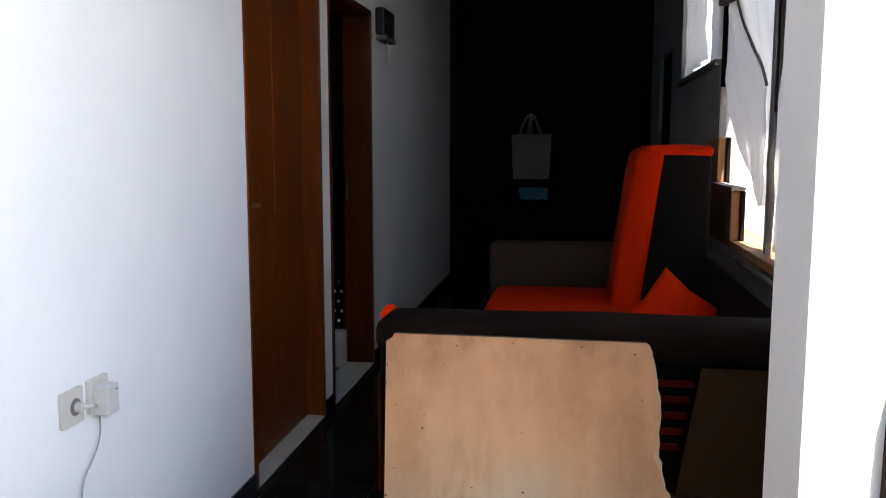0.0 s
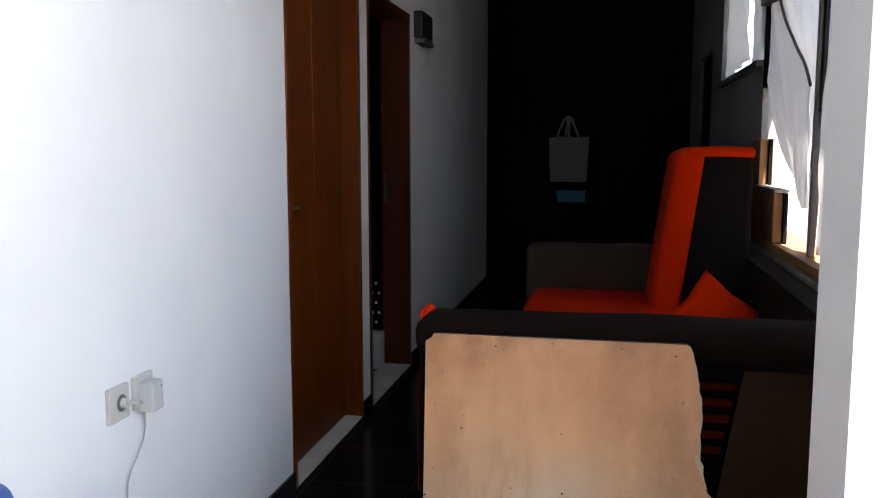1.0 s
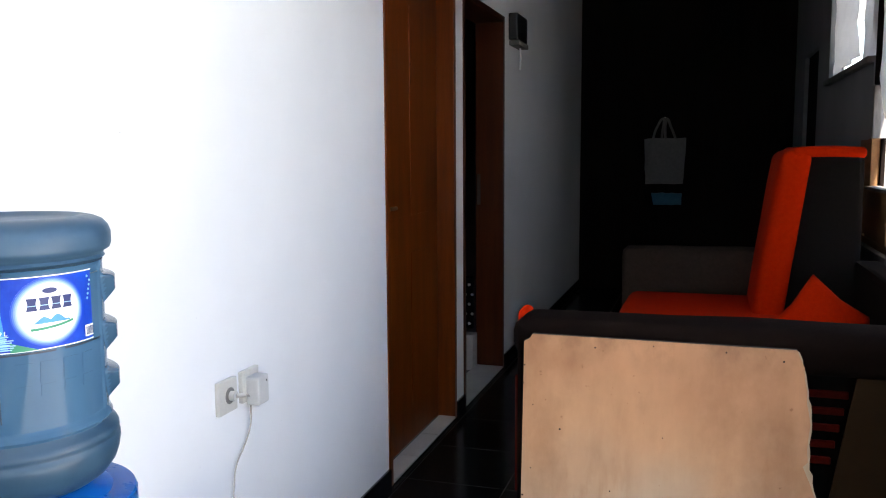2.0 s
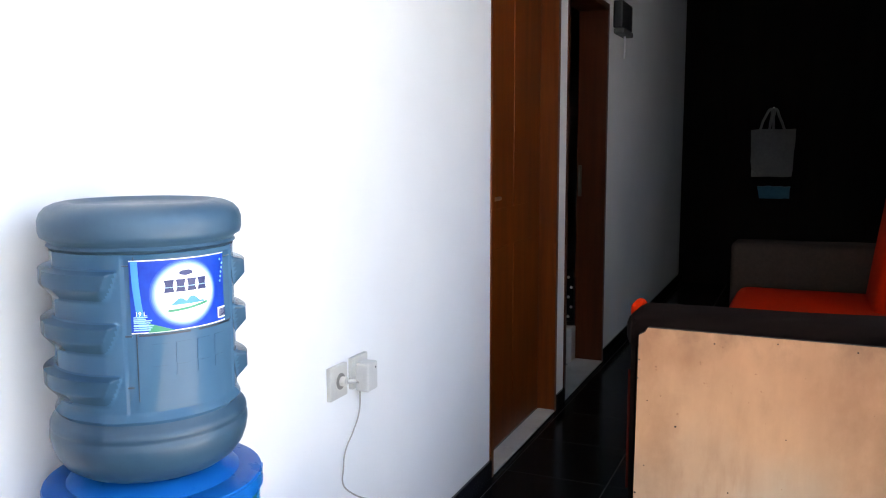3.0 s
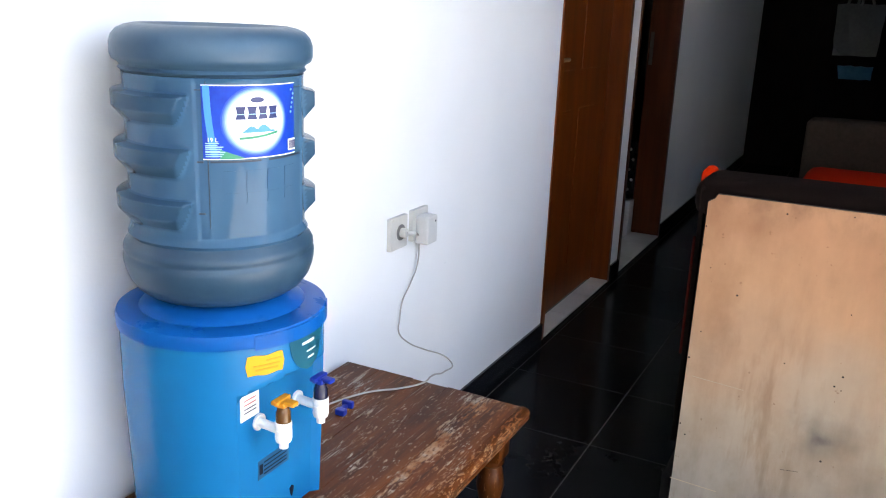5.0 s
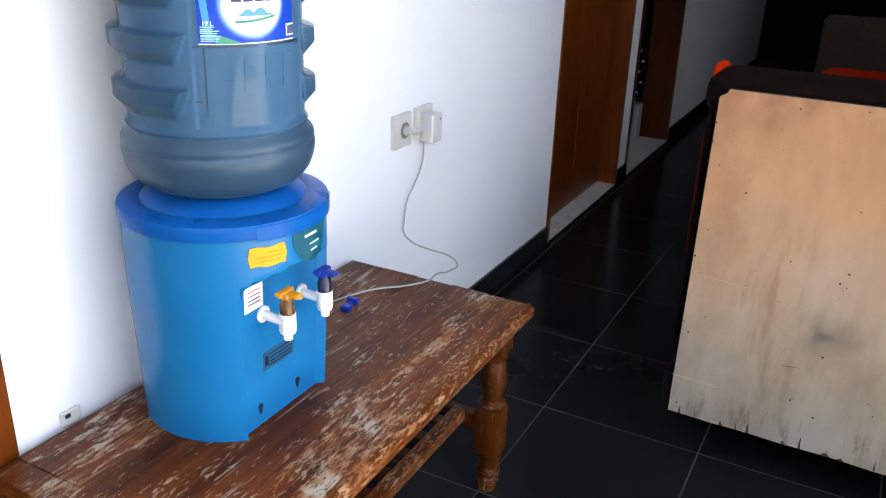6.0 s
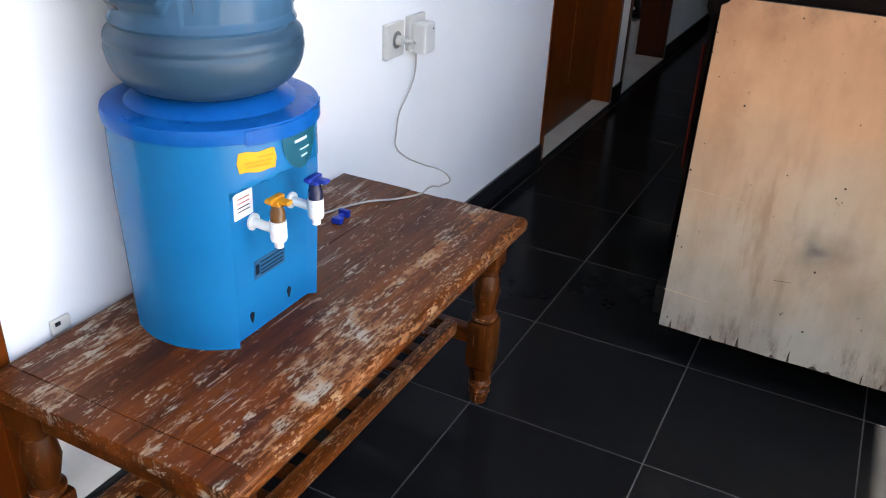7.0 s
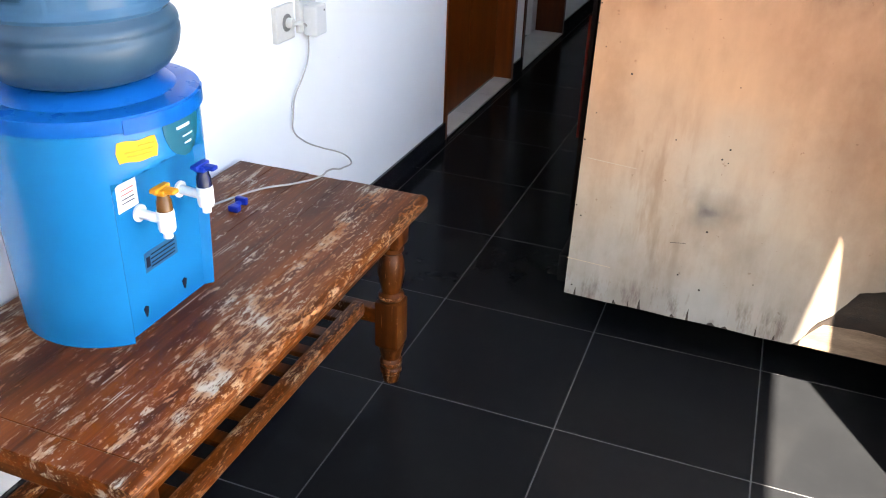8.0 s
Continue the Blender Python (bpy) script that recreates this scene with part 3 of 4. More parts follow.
def turned_leg():
    """A turned leg with a square block at mid height, standing on the origin."""
    bm = lathe([(0.0, 0.017), (0.012, 0.020), (0.022, 0.020), (0.026, 0.024), (0.036, 0.024), (0.040, 0.020), (0.048, 0.025), (0.058, 0.025),
                (0.064, 0.021), (0.085, 0.026), (0.100, 0.030)], 20)
    block((-0.028, -0.028, 0.10), (0.028, 0.028, 0.215), 0.006, bm=bm)
    lathe([(0.214, 0.022), (0.222, 0.028), (0.230, 0.028), (0.236, 0.020), (0.250, 0.023), (0.285, 0.030), (0.315, 0.026), (0.330, 0.021),
           (0.336, 0.027), (0.346, 0.027), (0.350, 0.023)], 20, bm=bm)
    block((-0.028, -0.028, 0.349), (0.028, 0.028, 0.398), 0.004, bm=bm)
    return bm


def bench_table():
    t = thing("low_table", "worn varnished wooden low table with scuffed top and turned legs", "table")
    end, lip = 0.046, 0.020
    n = 5
    w = (TX1 - lip - TX0) / n
    for k in range(n):
        part("plank", block((TX0 + k * w + 0.0002, TY0 + end, TZ - 0.026), (TX0 + (k + 1) * w - 0.0002, TY1 - 0.002 + 0.002 * (k % 2), TZ - 0.0004 * (k % 3)), 0.0009, 1), FLAKED if k == n - 1 else WORN, t)
    part("end_board", block((TX0, TY0, TZ - 0.027), (TX1 - lip - 0.0003, TY0 + end - 0.0004, TZ - 0.0008), 0.0012, 1), WORN, t)
    nose = bmesh.new()
    ny, prof = 60, [(0.0, 0.0), (0.006, 0.0), (0.012, -0.001), (0.017, -0.004), (0.020, -0.009), (0.021, -0.014), (0.018, -0.018), (0.020, -0.022), (0.018, -0.028), (0.0, -0.028)]
    rows = []
    for j in range(ny + 1):
        y = TY0 + (TY1 - TY0) * j / ny
        chip = 0.0022 * max(0, noise.noise((y * 24, 0, 3)))
        rows.append([nose.verts.new((TX1 - lip + 0.0002 + max(0, dx - chip * (dx > 0.01)), y, TZ + dz - 0.0003 - chip * 0.6 * (dx > 0.01))) for dx, dz in prof])
    for a, b in zip(rows, rows[1:]):
        for i in range(len(prof)):
            q = (i + 1) % len(prof)
            nose.faces.new((a[i], b[i], b[q], a[q]))
    nose.faces.new(rows[0])
    nose.faces.new(rows[-1][::-1])
    bmesh.ops.recalc_face_normals(nose, faces=nose.faces[:])
    part("edge_moulding", nose, SCUFFED, t, "scuffed rounded front edge", smooth=50)
    for x in (0.075, 0.442):
        part("apron", block((x - 0.010, TY0 + 0.06, TZ - 0.075), (x + 0.010, TY1 - 0.12, TZ - 0.029), 0.003), RAILWOOD, t)
    for y in (TY0 + 0.032, 0.022):
        part("apron", block((0.105, y - 0.010, TZ - 0.075), (0.412, y + 0.010, TZ - 0.029), 0.003), RAILWOOD, t)
        part("stretcher", block((0.103, y - 0.013, 0.150), (0.414, y + 0.013, 0.188), 0.004), RAILWOOD, t)
        for x in (0.075, 0.442):
            leg = part("leg", turned_leg(), LEGWOOD, t, smooth=35)
            for z, r in ((0.031, 0.0243), (0.053, 0.0253), (0.226, 0.0283)):
                part("worn_ring", lathe([(z - 0.004, r - 0.001), (z - 0.003, r), (z + 0.003, r), (z + 0.004, r - 0.001)], 20), SCUFFED, leg)
            leg.location = (x, y, 0)
    for x in (0.145, 0.372):
        part("rail", block((x - 0.014, TY0 + 0.06, 0.168), (x + 0.014, 0.008, 0.200), 0.006), SCUFFED, t)
    k = 0
    y = TY0 + 0.14
    while y < -0.03:
        part("slat", block((0.160, y - 0.016, 0.172), (0.357, y + 0.016, 0.184), 0.002, 1), RAILWOOD, t)
        y += 0.072
    return t


bench_table()

# ---- water dispenser ----
CX, CY, R0 = 0.178, -0.470, 0.156


def bent(cx, cy, r, a0, a1, z0, z1, nu=16, nv=2, shape=None, thick=0.0008):
    """A thin sheet wrapped on an upright cylinder; shape(u, v) in 0..1 gives moved (u, v)."""
    bm = bmesh.new()
    g = []
    for off in (thick, 0.0):
        rows = []
        for j in range(nv + 1):
            row = []
            for i in range(nu + 1):
                u, v = i / nu, j / nv
                if shape:
                    u, v = shape(u, v)
                a = radians(a0 + (a1 - a0) * u)
                row.append(bm.verts.new((cx + (r + off) * math.cos(a), cy + (r + off) * math.sin(a), z0 + (z1 - z0) * v)))
            rows.append(row)
        g.append(rows)
    for rows, flip in ((g[0], False), (g[1], True)):
        for j in range(nv):
            for i in range(nu):
                q = (rows[j][i], rows[j][i + 1], rows[j + 1][i + 1], rows[j + 1][i])
                bm.faces.new(q[::-1] if flip else q)
    loop = [(0, i) for i in range(nu)] + [(j, nu) for j in range(nv)] + [(nv, nu - i) for i in range(nu)] + [(nv - j, 0) for j in range(nv)]
    for (j, i), (jj, ii) in zip(loop, loop[1:] + loop[:1]):
        bm.faces.new((g[0][j][i], g[1][j][i], g[1][jj][ii], g[0][jj][ii]))
    bmesh.ops.recalc_face_normals(bm, faces=bm.faces[:])
    return bm


def disc_shape(u, v):
    """Square grid to a disc."""
    x, y = 2 * u - 1, 2 * v - 1
    return 0.5 + 0.5 * x * math.sqrt(1 - y * y / 2), 0.5 + 0.5 * y * math.sqrt(1 - x * x / 2)


def body_outline(z):
    """Round body with a hollowed front between the two upright edges, up to the brow."""
    pts = []
    a_edge = 43
    for k in range(41):
        a = radians(a_edge + (360 - 2 * a_edge) * k / 40)
        pts.append((CX + R0 * math.cos(a), CY + R0 * math.sin(a)))
    ya, yb = pts[-1][1], pts[0][1]
    xa = pts[-1][0]
    for k in range(1, 16):
        f = k / 16
        y = ya + (yb - ya) * f
        brow = math.sqrt(max(R0 * R0 - (y - CY) ** 2, 0)) + CX
        flat = xa - 0.012 * min(1, f / 0.06, (1 - f) / 0.06)
        s = min(max((z - 0.694 + 0.02 * (2 * f - 1) ** 2) / 0.014, 0), 1)
        pts.append((flat + (brow - flat) * s, y))
    return pts


def dispenser():
    d = thing("water_dispenser", "bright blue plastic tabletop water dispenser on the worn table", "water dispenser")
    bm = bmesh.new()
    zs = [TZ, TZ + 0.006, 0.50, 0.56, 0.62, 0.648, 0.655, 0.662, 0.668, 0.674, 0.680, 0.686, 0.692, 0.698, 0.704, 0.710, 0.72, 0.768]
    rings = []
    for z in zs:
        k = 1 - 0.05 * max(0, (0.66 - z) / 0.235)
        rings.append([bm.verts.new((CX + (x - CX) * k, CY + (y - CY) * k, z)) for x, y in body_outline(z)])
    n = len(rings[0])
    for a, b in zip(rings, rings[1:]):
        for i in range(n):
            bm.faces.new((a[i], a[(i + 1) % n], b[(i + 1) % n], b[i]))
    bm.faces.new(rings[0][::-1])
    bm.faces.new(rings[-1])
    part("body", bm, BLUE_BODY, d, smooth=32)
    part("lid", lathe([(0.763, R0 + 0.001), (0.764, R0 + 0.0035), (0.780, R0 + 0.0045), (0.785, R0 + 0.0025), (0.787, R0 - 0.006), (0.789, 0.130),
                       (0.7885, 0.126), (0.7905, 0.1235), (0.797, 0.117), (0.806, 0.096), (0.810, 0.080)], 64, (CX, CY)), BLUE_LID, d, "royal blue domed lid", smooth=40)
    part("lid_tab", bent(CX, CY, R0 + 0.0038, -33, 40, 0.7605, 0.782, 20, 2, thick=0.0014), BLUE_LID, d)
    y = part("yellow_label", bent(CX, CY, R0 + 0.0006, -38, -16, 0.720, 0.750, 12, 2, lambda u, v: (u + 0.05 * (1 - 2 * u) * (abs(2 * v - 1) > 0.9), v + 0.04 * math.sin(u * 9))), YELLOW, d, "yellow warning label")
    for z0, a0, a1 in ((0.740, -27, -18), (0.733, -34, -19), (0.727, -33, -20)):
        part("print_line", bent(CX, CY, R0 + 0.0016, a0, a1, z0, z0 + 0.0025, 6, 1), ORANGE_INK, y)

    def shield(u, v):
        return 0.5 + (u - 0.5) * math.sqrt(max(0.02, 1 - (1 - v) ** 2.2)), v
    b = part("badge", bent(CX, CY, R0 + 0.0006, -12, 19, 0.704, 0.761, 12, 8, shield), BADGE, d, "dark teal shield badge")
    for z0, a0, a1, h in ((0.746, -3, 8, 0.004), (0.732, 1, 10, 0.002), (0.721, 2, 8, 0.0025)):
        part("print_line", bent(CX, CY, R0 + 0.0016, a0, a1, z0, z0 + h, 6, 1), PALE_INK, b)
    def panel_x(z):
        return CX + (CX + R0 * math.cos(radians(43)) - 0.012 - CX) * (1 - 0.05 * max(0, (0.66 - z) / 0.235))

    def tilted(z0, z1, ya, yb, off, thick=0.0012):
        return slab([(ya, z0), (yb, z0), (yb, z1), (ya, z1)], thick, lambda u, v, w: (panel_x(v) + off + w, u, v))
    st = part("sticker", tilted(0.637, 0.682, -0.556, -0.514, 0.0), STICKER, d, "small white notice sticker")
    for z, m_ in ((0.668, RED_INK), (0.661, RED_INK), (0.654, INK), (0.648, INK)):
        part("print_line", tilted(z, z + 0.0014, -0.549, -0.522, 0.0013, 0.0006), m_, st)
    pl = part("info_plate", tilted(0.520, 0.553, -0.517, -0.441, 0.0, 0.0008), GREY_BLUE, d, "blue-grey printed info label")
    for z in (0.545, 0.538, 0.531, 0.525):
        part("print_line", tilted(z, z + 0.0018, -0.503, -0.447, 0.0009, 0.0005), INK, pl)
    part("logo_mark", tilted(0.528, 0.545, -0.514, -0.506, 0.0009, 0.0005), INK, pl)
    for yy in (-0.527, -0.432):
        part("screw_recess", slab([(yy - 0.0055, 0.464), (yy, 0.468), (yy + 0.0055, 0.464), (yy + 0.004, 0.456), (yy + 0.001, 0.448), (yy - 0.001, 0.448), (yy - 0.004, 0.456)], 0.0012,
                                  lambda u, v, w: (panel_x(v) + w - 0.0002, u, v)), INK, d)

    def tap(yy, lever, collar):
        x, z = 0.327, 0.611
        t = part("tap", tube([(0.270, yy, 0.622), (x, yy, 0.619)], 0.0075, n=14), WHITE_PL, d, "white plastic tap", smooth=40)
        part("flange", tube([(0.276, yy, 0.622), (0.2825, yy, 0.6215)], 0.0135, n=18), WHITE_PL, t)
        part("barrel", lathe([(z - 0.020, 0.005), (z - 0.019, 0.007), (z - 0.010, 0.007), (z - 0.008, 0.0115), (z - 0.003, 0.013), (z + 0.012, 0.013), (z + 0.013, 0.0122),
                              (z + 0.0145, 0.0122), (z + 0.0155, 0.013), (z + 0.024, 0.0128), (z + 0.0255, 0.010)], 22, (x, yy)), WHITE_PL, t, smooth=35)
        part("collar", lathe([(z + 0.025, 0.0118), (z + 0.040, 0.0112), (z + 0.044, 0.0095), (z + 0.052, 0.009)], 18, (x, yy)), collar, t, smooth=35)
        lv = block((x - 0.010, yy - 0.011, z + 0.050), (x + 0.010, yy + 0.011, z + 0.059), 0.003)
        block((x + 0.004, yy - 0.0075, z + 0.054), (x + 0.024, yy + 0.0075, z + 0.061), 0.003, bm=lv)
        block((x - 0.010, yy - 0.017, z + 0.055), (x + 0.002, yy + 0.017, z + 0.062), 0.0025, bm=lv)
        part("lever", lv, lever, t)
        return t
    tap(-0.515, TAP_ORANGE, TAP_SMOKE)
    tap(-0.420, TAP_BLUE, TAP_NAVY)
    return d


dispenser()

# ---- upturned water bottle ----
BR = 0.1275


def bottle():
    b = thing("water_bottle", "blue translucent water bottle upturned on the dispenser", "water bottle")

    def rad(z, r, a):
        deg = (math.degrees(a) + 180) % 360 - 180
        mask, rib = 0.0, 0.0
        near = min((1.094, 1.022, 0.950), key=lambda q: abs(z - q))
        cut = 4.0 - 160 * (z - near)
        if not -62 - cut < deg < 24 + cut:
            mask = min(1, min(abs(deg + 62 + cut), abs(deg - 24 - cut)) / 4)
        for zc in (1.094, 1.022, 0.950):
            e = abs(z - zc)
            rib = max(rib, min(1, max(0, (0.0225 - e) / (0.003 if z > zc else 0.020))))
        if 0.915 < z < 1.135:
            r = r + 0.0165 * rib * mask - (0.002 if -60 < deg < 22 else 0)
        return r
    prof = [(0.801, 0.030), (0.803, 0.066), (0.806, 0.088), (0.814, 0.110), (0.824, 0.124), (0.838, 0.134), (0.852, 0.139), (0.866, 0.1415), (0.874, 0.1412), (0.8765, 0.1395), (0.880, 0.1390), (0.8825, 0.1405), (0.888, 0.1400),
            (0.893, 0.1375), (0.899, 0.131), (0.903, 0.129), (0.908, 0.132), (0.914, 0.129)]
    z = 0.918
    while z < 1.134:
        prof.append((z, BR))
        z += 0.002
    prof += [(1.138, 0.128), (1.143, 0.132), (1.147, 0.129), (1.151, 0.132), (1.155, 0.139), (1.162, 0.1415), (1.178, 0.1415), (1.188, 0.138), (1.196, 0.131),
             (1.201, 0.120), (1.2035, 0.108), (1.203, 0.100), (1.199, 0.094), (1.197, 0.05), (1.1965, 0.01)]
    c0 = (CX + 0.002, CY - 0.004)
    lo = [p for p in prof if p[0] < 0.9035]
    mid = [p for p in prof if 0.902 < p[0] < 1.1395]
    up = [p for p in prof if p[0] > 1.137][1:]
    part("shoulder", lathe(lo, 120, c0, rad), SHOULDER, b, "frosted slate-blue shoulder", smooth=50)
    shell = part("shell", lathe(mid, 320, c0, rad), BOTTLE, b, smooth=45)
    shell.data.materials.append(BOTTLE_RIB)
    for p in shell.data.polygons:
        if math.hypot(p.center.x - c0[0], p.center.y - c0[1]) > BR + 0.0035:
            p.material_index = 1
    part("base_ring", lathe([(1.138, 0.126)] + up, 120, c0, rad), FROSTED, b, "frosted slate-blue base", smooth=50)
    cx, cy = CX + 0.002, CY - 0.004
    GLOW = [(0.0505 - 0.0020 * q, mat("label_ring", (0.003 + 0.80 * (q / 6) ** 1.6, 0.06 + 0.76 * (q / 6) ** 1.2, 0.45 + 0.38 * q / 6), 0.4)) for q in range(7)]
    lab = part("label", bent(cx, cy, BR - 0.0018, -56, 10, 1.030, 1.130, 30, 8, thick=0.001), LABEL_BLUE, b, "blue paper label with a white disc")
    a_c, zc = -22.5, 1.081
    for k, (rr, m_) in enumerate(GLOW):
        da = math.degrees(rr / BR)
        part("disc", bent(cx, cy, BR - 0.0006 + 0.0002 * k, a_c - da, a_c + da, zc - rr * 0.93, zc + rr * 0.93, 16, 16, disc_shape, 0.0006), m_, lab)
    r = BR + 0.0010
    for z0 in (1.0302, 1.1285):
        part("label_border", bent(cx, cy, r - 0.0018, -56, 10, z0, z0 + 0.0013, 24, 1), LABEL_WHITE, lab)
    part("oval_mark", bent(cx, cy, r, -27, -18, 1.106, 1.1135, 10, 8, disc_shape), LABEL_NAVY, lab)
    for k in range(4):
        a = -36.5 + k * 7.2
        form = lambda u, v: (0.5 + (u - 0.5) * (1 - 0.28 * math.sin(v * math.pi)), v)
        part("word_shape", bent(cx, cy, r, a, a + 6.4, 1.084, 1.101, 8, 8, form), LABEL_NAVY, lab)
    part("word_line", bent(cx, cy, r + 0.0006, -37, -8, 1.0905, 1.0913, 14, 1), LABEL_PALE, lab)
    part("hill_shape", bent(cx, cy, r, -32.5, -10.5, 1.066, 1.077, 22, 4, lambda u, v: (u, v * (0.35 + 0.65 * abs(math.sin(u * 7.2))) * (1 - (2 * u - 1) ** 2 * 0.8))), LABEL_SKY, lab)
    part("wave_shape", bent(cx, cy, r + 0.0005, -34.5, -8.5, 1.057, 1.068, 22, 2, lambda u, v: (u, 0.3 * v + 0.6 * u * u)), LABEL_GREEN, lab)
    part("swirl", bent(cx, cy, r - 0.001, -55, -47, 1.034, 1.129, 4, 14, lambda u, v: (u * 0.5 + 0.5 * (1 - v) ** 2, v)), LABEL_SKY, lab)
    part("corner_shape", bent(cx, cy, r - 0.0012, -46, -30, 1.031, 1.044, 10, 3, lambda u, v: (u, v * (1 - u))), LABEL_GREEN, lab)
    for k in range(3):
        for j, (z0, a1) in enumerate(((1.052, -46.5), (1.047, -44), (1.040, -43))):
            part("print_line", bent(cx, cy, r - 0.0006, -54.5, a1 - k, z0 - 0.0028 * k, z0 - 0.0028 * k + 0.0013, 5, 1), LABEL_PALE, lab)
    part("barcode", bent(cx, cy, r - 0.0004, 1.5, 9, 1.036, 1.052, 6, 1), LABEL_WHITE, lab)
    for k in range(6):
        part("bar", bent(cx, cy, r + 0.0006, 2.2 + k * 1.15, 2.5 + k * 1.15, 1.038, 1.050, 1, 1), LABEL_NAVY, lab)
    for k in range(6):
        part("bubble", bent(cx, cy, r - 0.0004, 4 + (k * 37 % 30) / 10, 5.4 + (k * 37 % 30) / 10, 1.088 + k * 0.0062, 1.0915 + k * 0.0062, 4, 4, disc_shape), LABEL_PALE, lab)
    txt = bpy.data.curves.new("volume_text", 'FONT')
    txt.body, txt.size, txt.extrude = "19 L", 0.0085, 0.0002
    txt.materials.append(LABEL_WHITE)
    tob = new("volume_text", txt)
    a = radians(-50)
    tob.matrix_world = Matrix.Translation((cx + (r + 0.0004) * math.cos(a), cy + (r + 0.0004) * math.sin(a), 1.0545)) @ pose(0, 0, 0, 90, 0, 90 - 50) @ pose(-0.008, 0, 0)
    tob.parent = lab
    def on_shell(deg, z):
        return (cx + (BR - 0.0016) * math.cos(radians(deg)), cy + (BR - 0.0016) * math.sin(radians(deg)), z)
    for k in range(4):
        a = -45 + k * 14.5
        for z0, z1, w_ in ((0.986, 1.014, 11.5), (0.968, 0.983, 10.0)):
            part("embossed_mark", bent(cx, cy, BR - 0.0020, a, a + w_, z0, z1, 8, 4, lambda u, v: (0.5 + (u - 0.5) * (1 - 0.12 * v), v), 0.0009), BOTTLE, b)
    for z0 in (1.141, 1.122, 0.912):
        part("seam_and_reflection_line", bent(cx, cy, BR - 0.0022, -62, 24, z0, z0 + 0.0014, 24, 1, thick=0.001), SEAM_REFLECTION, b)
    # Dark strips drawn in for the water-level reflections in the shell.
    for z0, a0, a1 in ((1.0255, -66, -56), (1.0255, -52, -20), (0.954, -64, -56), (1.0255, -14, 20)):
        part("seam_and_reflection_line", bent(cx, cy, BR - 0.0022, a0, a1, z0, z0 + 0.0026, 12, 1, thick=0.0008), SEAM_REFLECTION, b)
    for zc_ in (1.094, 1.022, 0.950):
        for side in (1, -1):
            mid_a, span = (-66, 5.5) if side > 0 else (28, 5.5)
            part("rib_edge", tube([(cx + (BR + 0.0105) * math.cos(radians(mid_a - side * 10)), cy + (BR + 0.0105) * math.sin(radians(mid_a - side * 10)), zc_ + 0.0195),
                                   (cx + (BR + 0.0035) * math.cos(radians(mid_a)), cy + (BR + 0.0035) * math.sin(radians(mid_a)), zc_ + 0.0185),
                                   (cx + (BR + 0.0035) * math.cos(radians(mid_a - side * span)), cy + (BR + 0.0035) * math.sin(radians(mid_a - side * span)), zc_ - 0.006)], 0.0011, n=6), BOTTLE, b)
    part("seam_and_reflection_line", bent(cx, cy, BR - 0.0022, -53.6, -53.0, 0.935, 1.141, 1, 4, thick=0.0012), SEAM_REFLECTION, b)
    return b


bottle()

# ---- sockets, adapter and cord on the white wall ----


def wall_socket(name, y0, y1, z0, z1, label):
    s = thing(name, label, "socket", "sockets on the wall")
    part("plate", block((0, y0, z0), (0.013, y1, z1), 0.003), CREAM_PL, s)
    return s


s1 = wall_socket("wall_socket", 0.318, 0.401, 0.645, 0.730, "white wall socket with a plug pushed in")
cup = part("well", lathe([(0, 0.021), (0.002, 0.021)], 24), SOCKET_GREY, s1)
cup.matrix_basis = pose(0.0128, 0.365, 0.688, 0, 90, 0)
rim = part("well_rim", lathe([(0, 0.023), (0.0012, 0.023)], 24), CREAM_PL, s1)
rim.matrix_basis = pose(0.0126, 0.365, 0.688, 0, 90, 0)
part("screw", lathe([(0, 0.003), (0.001, 0.003)], 8), STEEL, s1).matrix_basis = pose(0.0128, 0.327, 0.688, 0, 90, 0)
s2 = wall_socket("wall_socket", 0.427, 0.510, 0.648, 0.732, "white wall socket covered by an adapter")
part("screw", lathe([(0, 0.003), (0.001, 0.003)], 8), STEEL, s2).matrix_basis = pose(0.0128, 0.440, 0.722, 0, 90, 0)
pl = thing("power_plug", "white plug with a thin cord in the wall socket", "plug")
pb = tube([(0.010, 0.368, 0.687), (0.028, 0.370, 0.687)], 0.0125, n=16)
tube([(0.026, 0.370, 0.687), (0.030, 0.405, 0.679)], 0.006, bm=pb, n=12)
part("plug_body", pb, CREAM_PL, pl, smooth=40)
ad = thing("plug_adapter", "boxy white plug adapter in the wall socket", "adapter")
part("adapter_body", block((0.011, 0.444, 0.640), (0.050, 0.497, 0.715), 0.006, 3), ADAPTER, ad)
part("indicator", lathe([(0, 0.0028), (0.0008, 0.0028)], 10), BLACK_PL, ad).matrix_basis = pose(0.0498, 0.484, 0.700, 0, 90, 0)
cord = curve("cord", [(0.030, 0.404, 0.679), (0.022, 0.440, 0.668), (0.014, 0.463, 0.630), (0.010, 0.462, 0.575), (0.010, 0.430, 0.535), (0.010, 0.388, 0.495),
                            (0.010, 0.376, 0.450), (0.010, 0.374, 0.412), (0.022, 0.395, 0.382), (0.050, 0.450, 0.345), (0.085, 0.490, 0.322), (0.12, 0.47, 0.318), (0.165, 0.34, 0.350),
                            (0.225, 0.150, 0.424), (0.233, 0.100, 0.431), (0.205, 0.050, 0.431), (0.158, 0.000, 0.431), (0.118, -0.090, 0.431), (0.06, -0.29, 0.431)], 0.0021, CORD, pl)
cord["label"] = "thin white power cord hanging to the table"
tp = thing("tap_lever", "loose dark blue plastic tap lever lying on the table", "tap lever")
bm = block((0.150, -0.125, TZ), (0.172, -0.110, TZ + 0.013), 0.003)
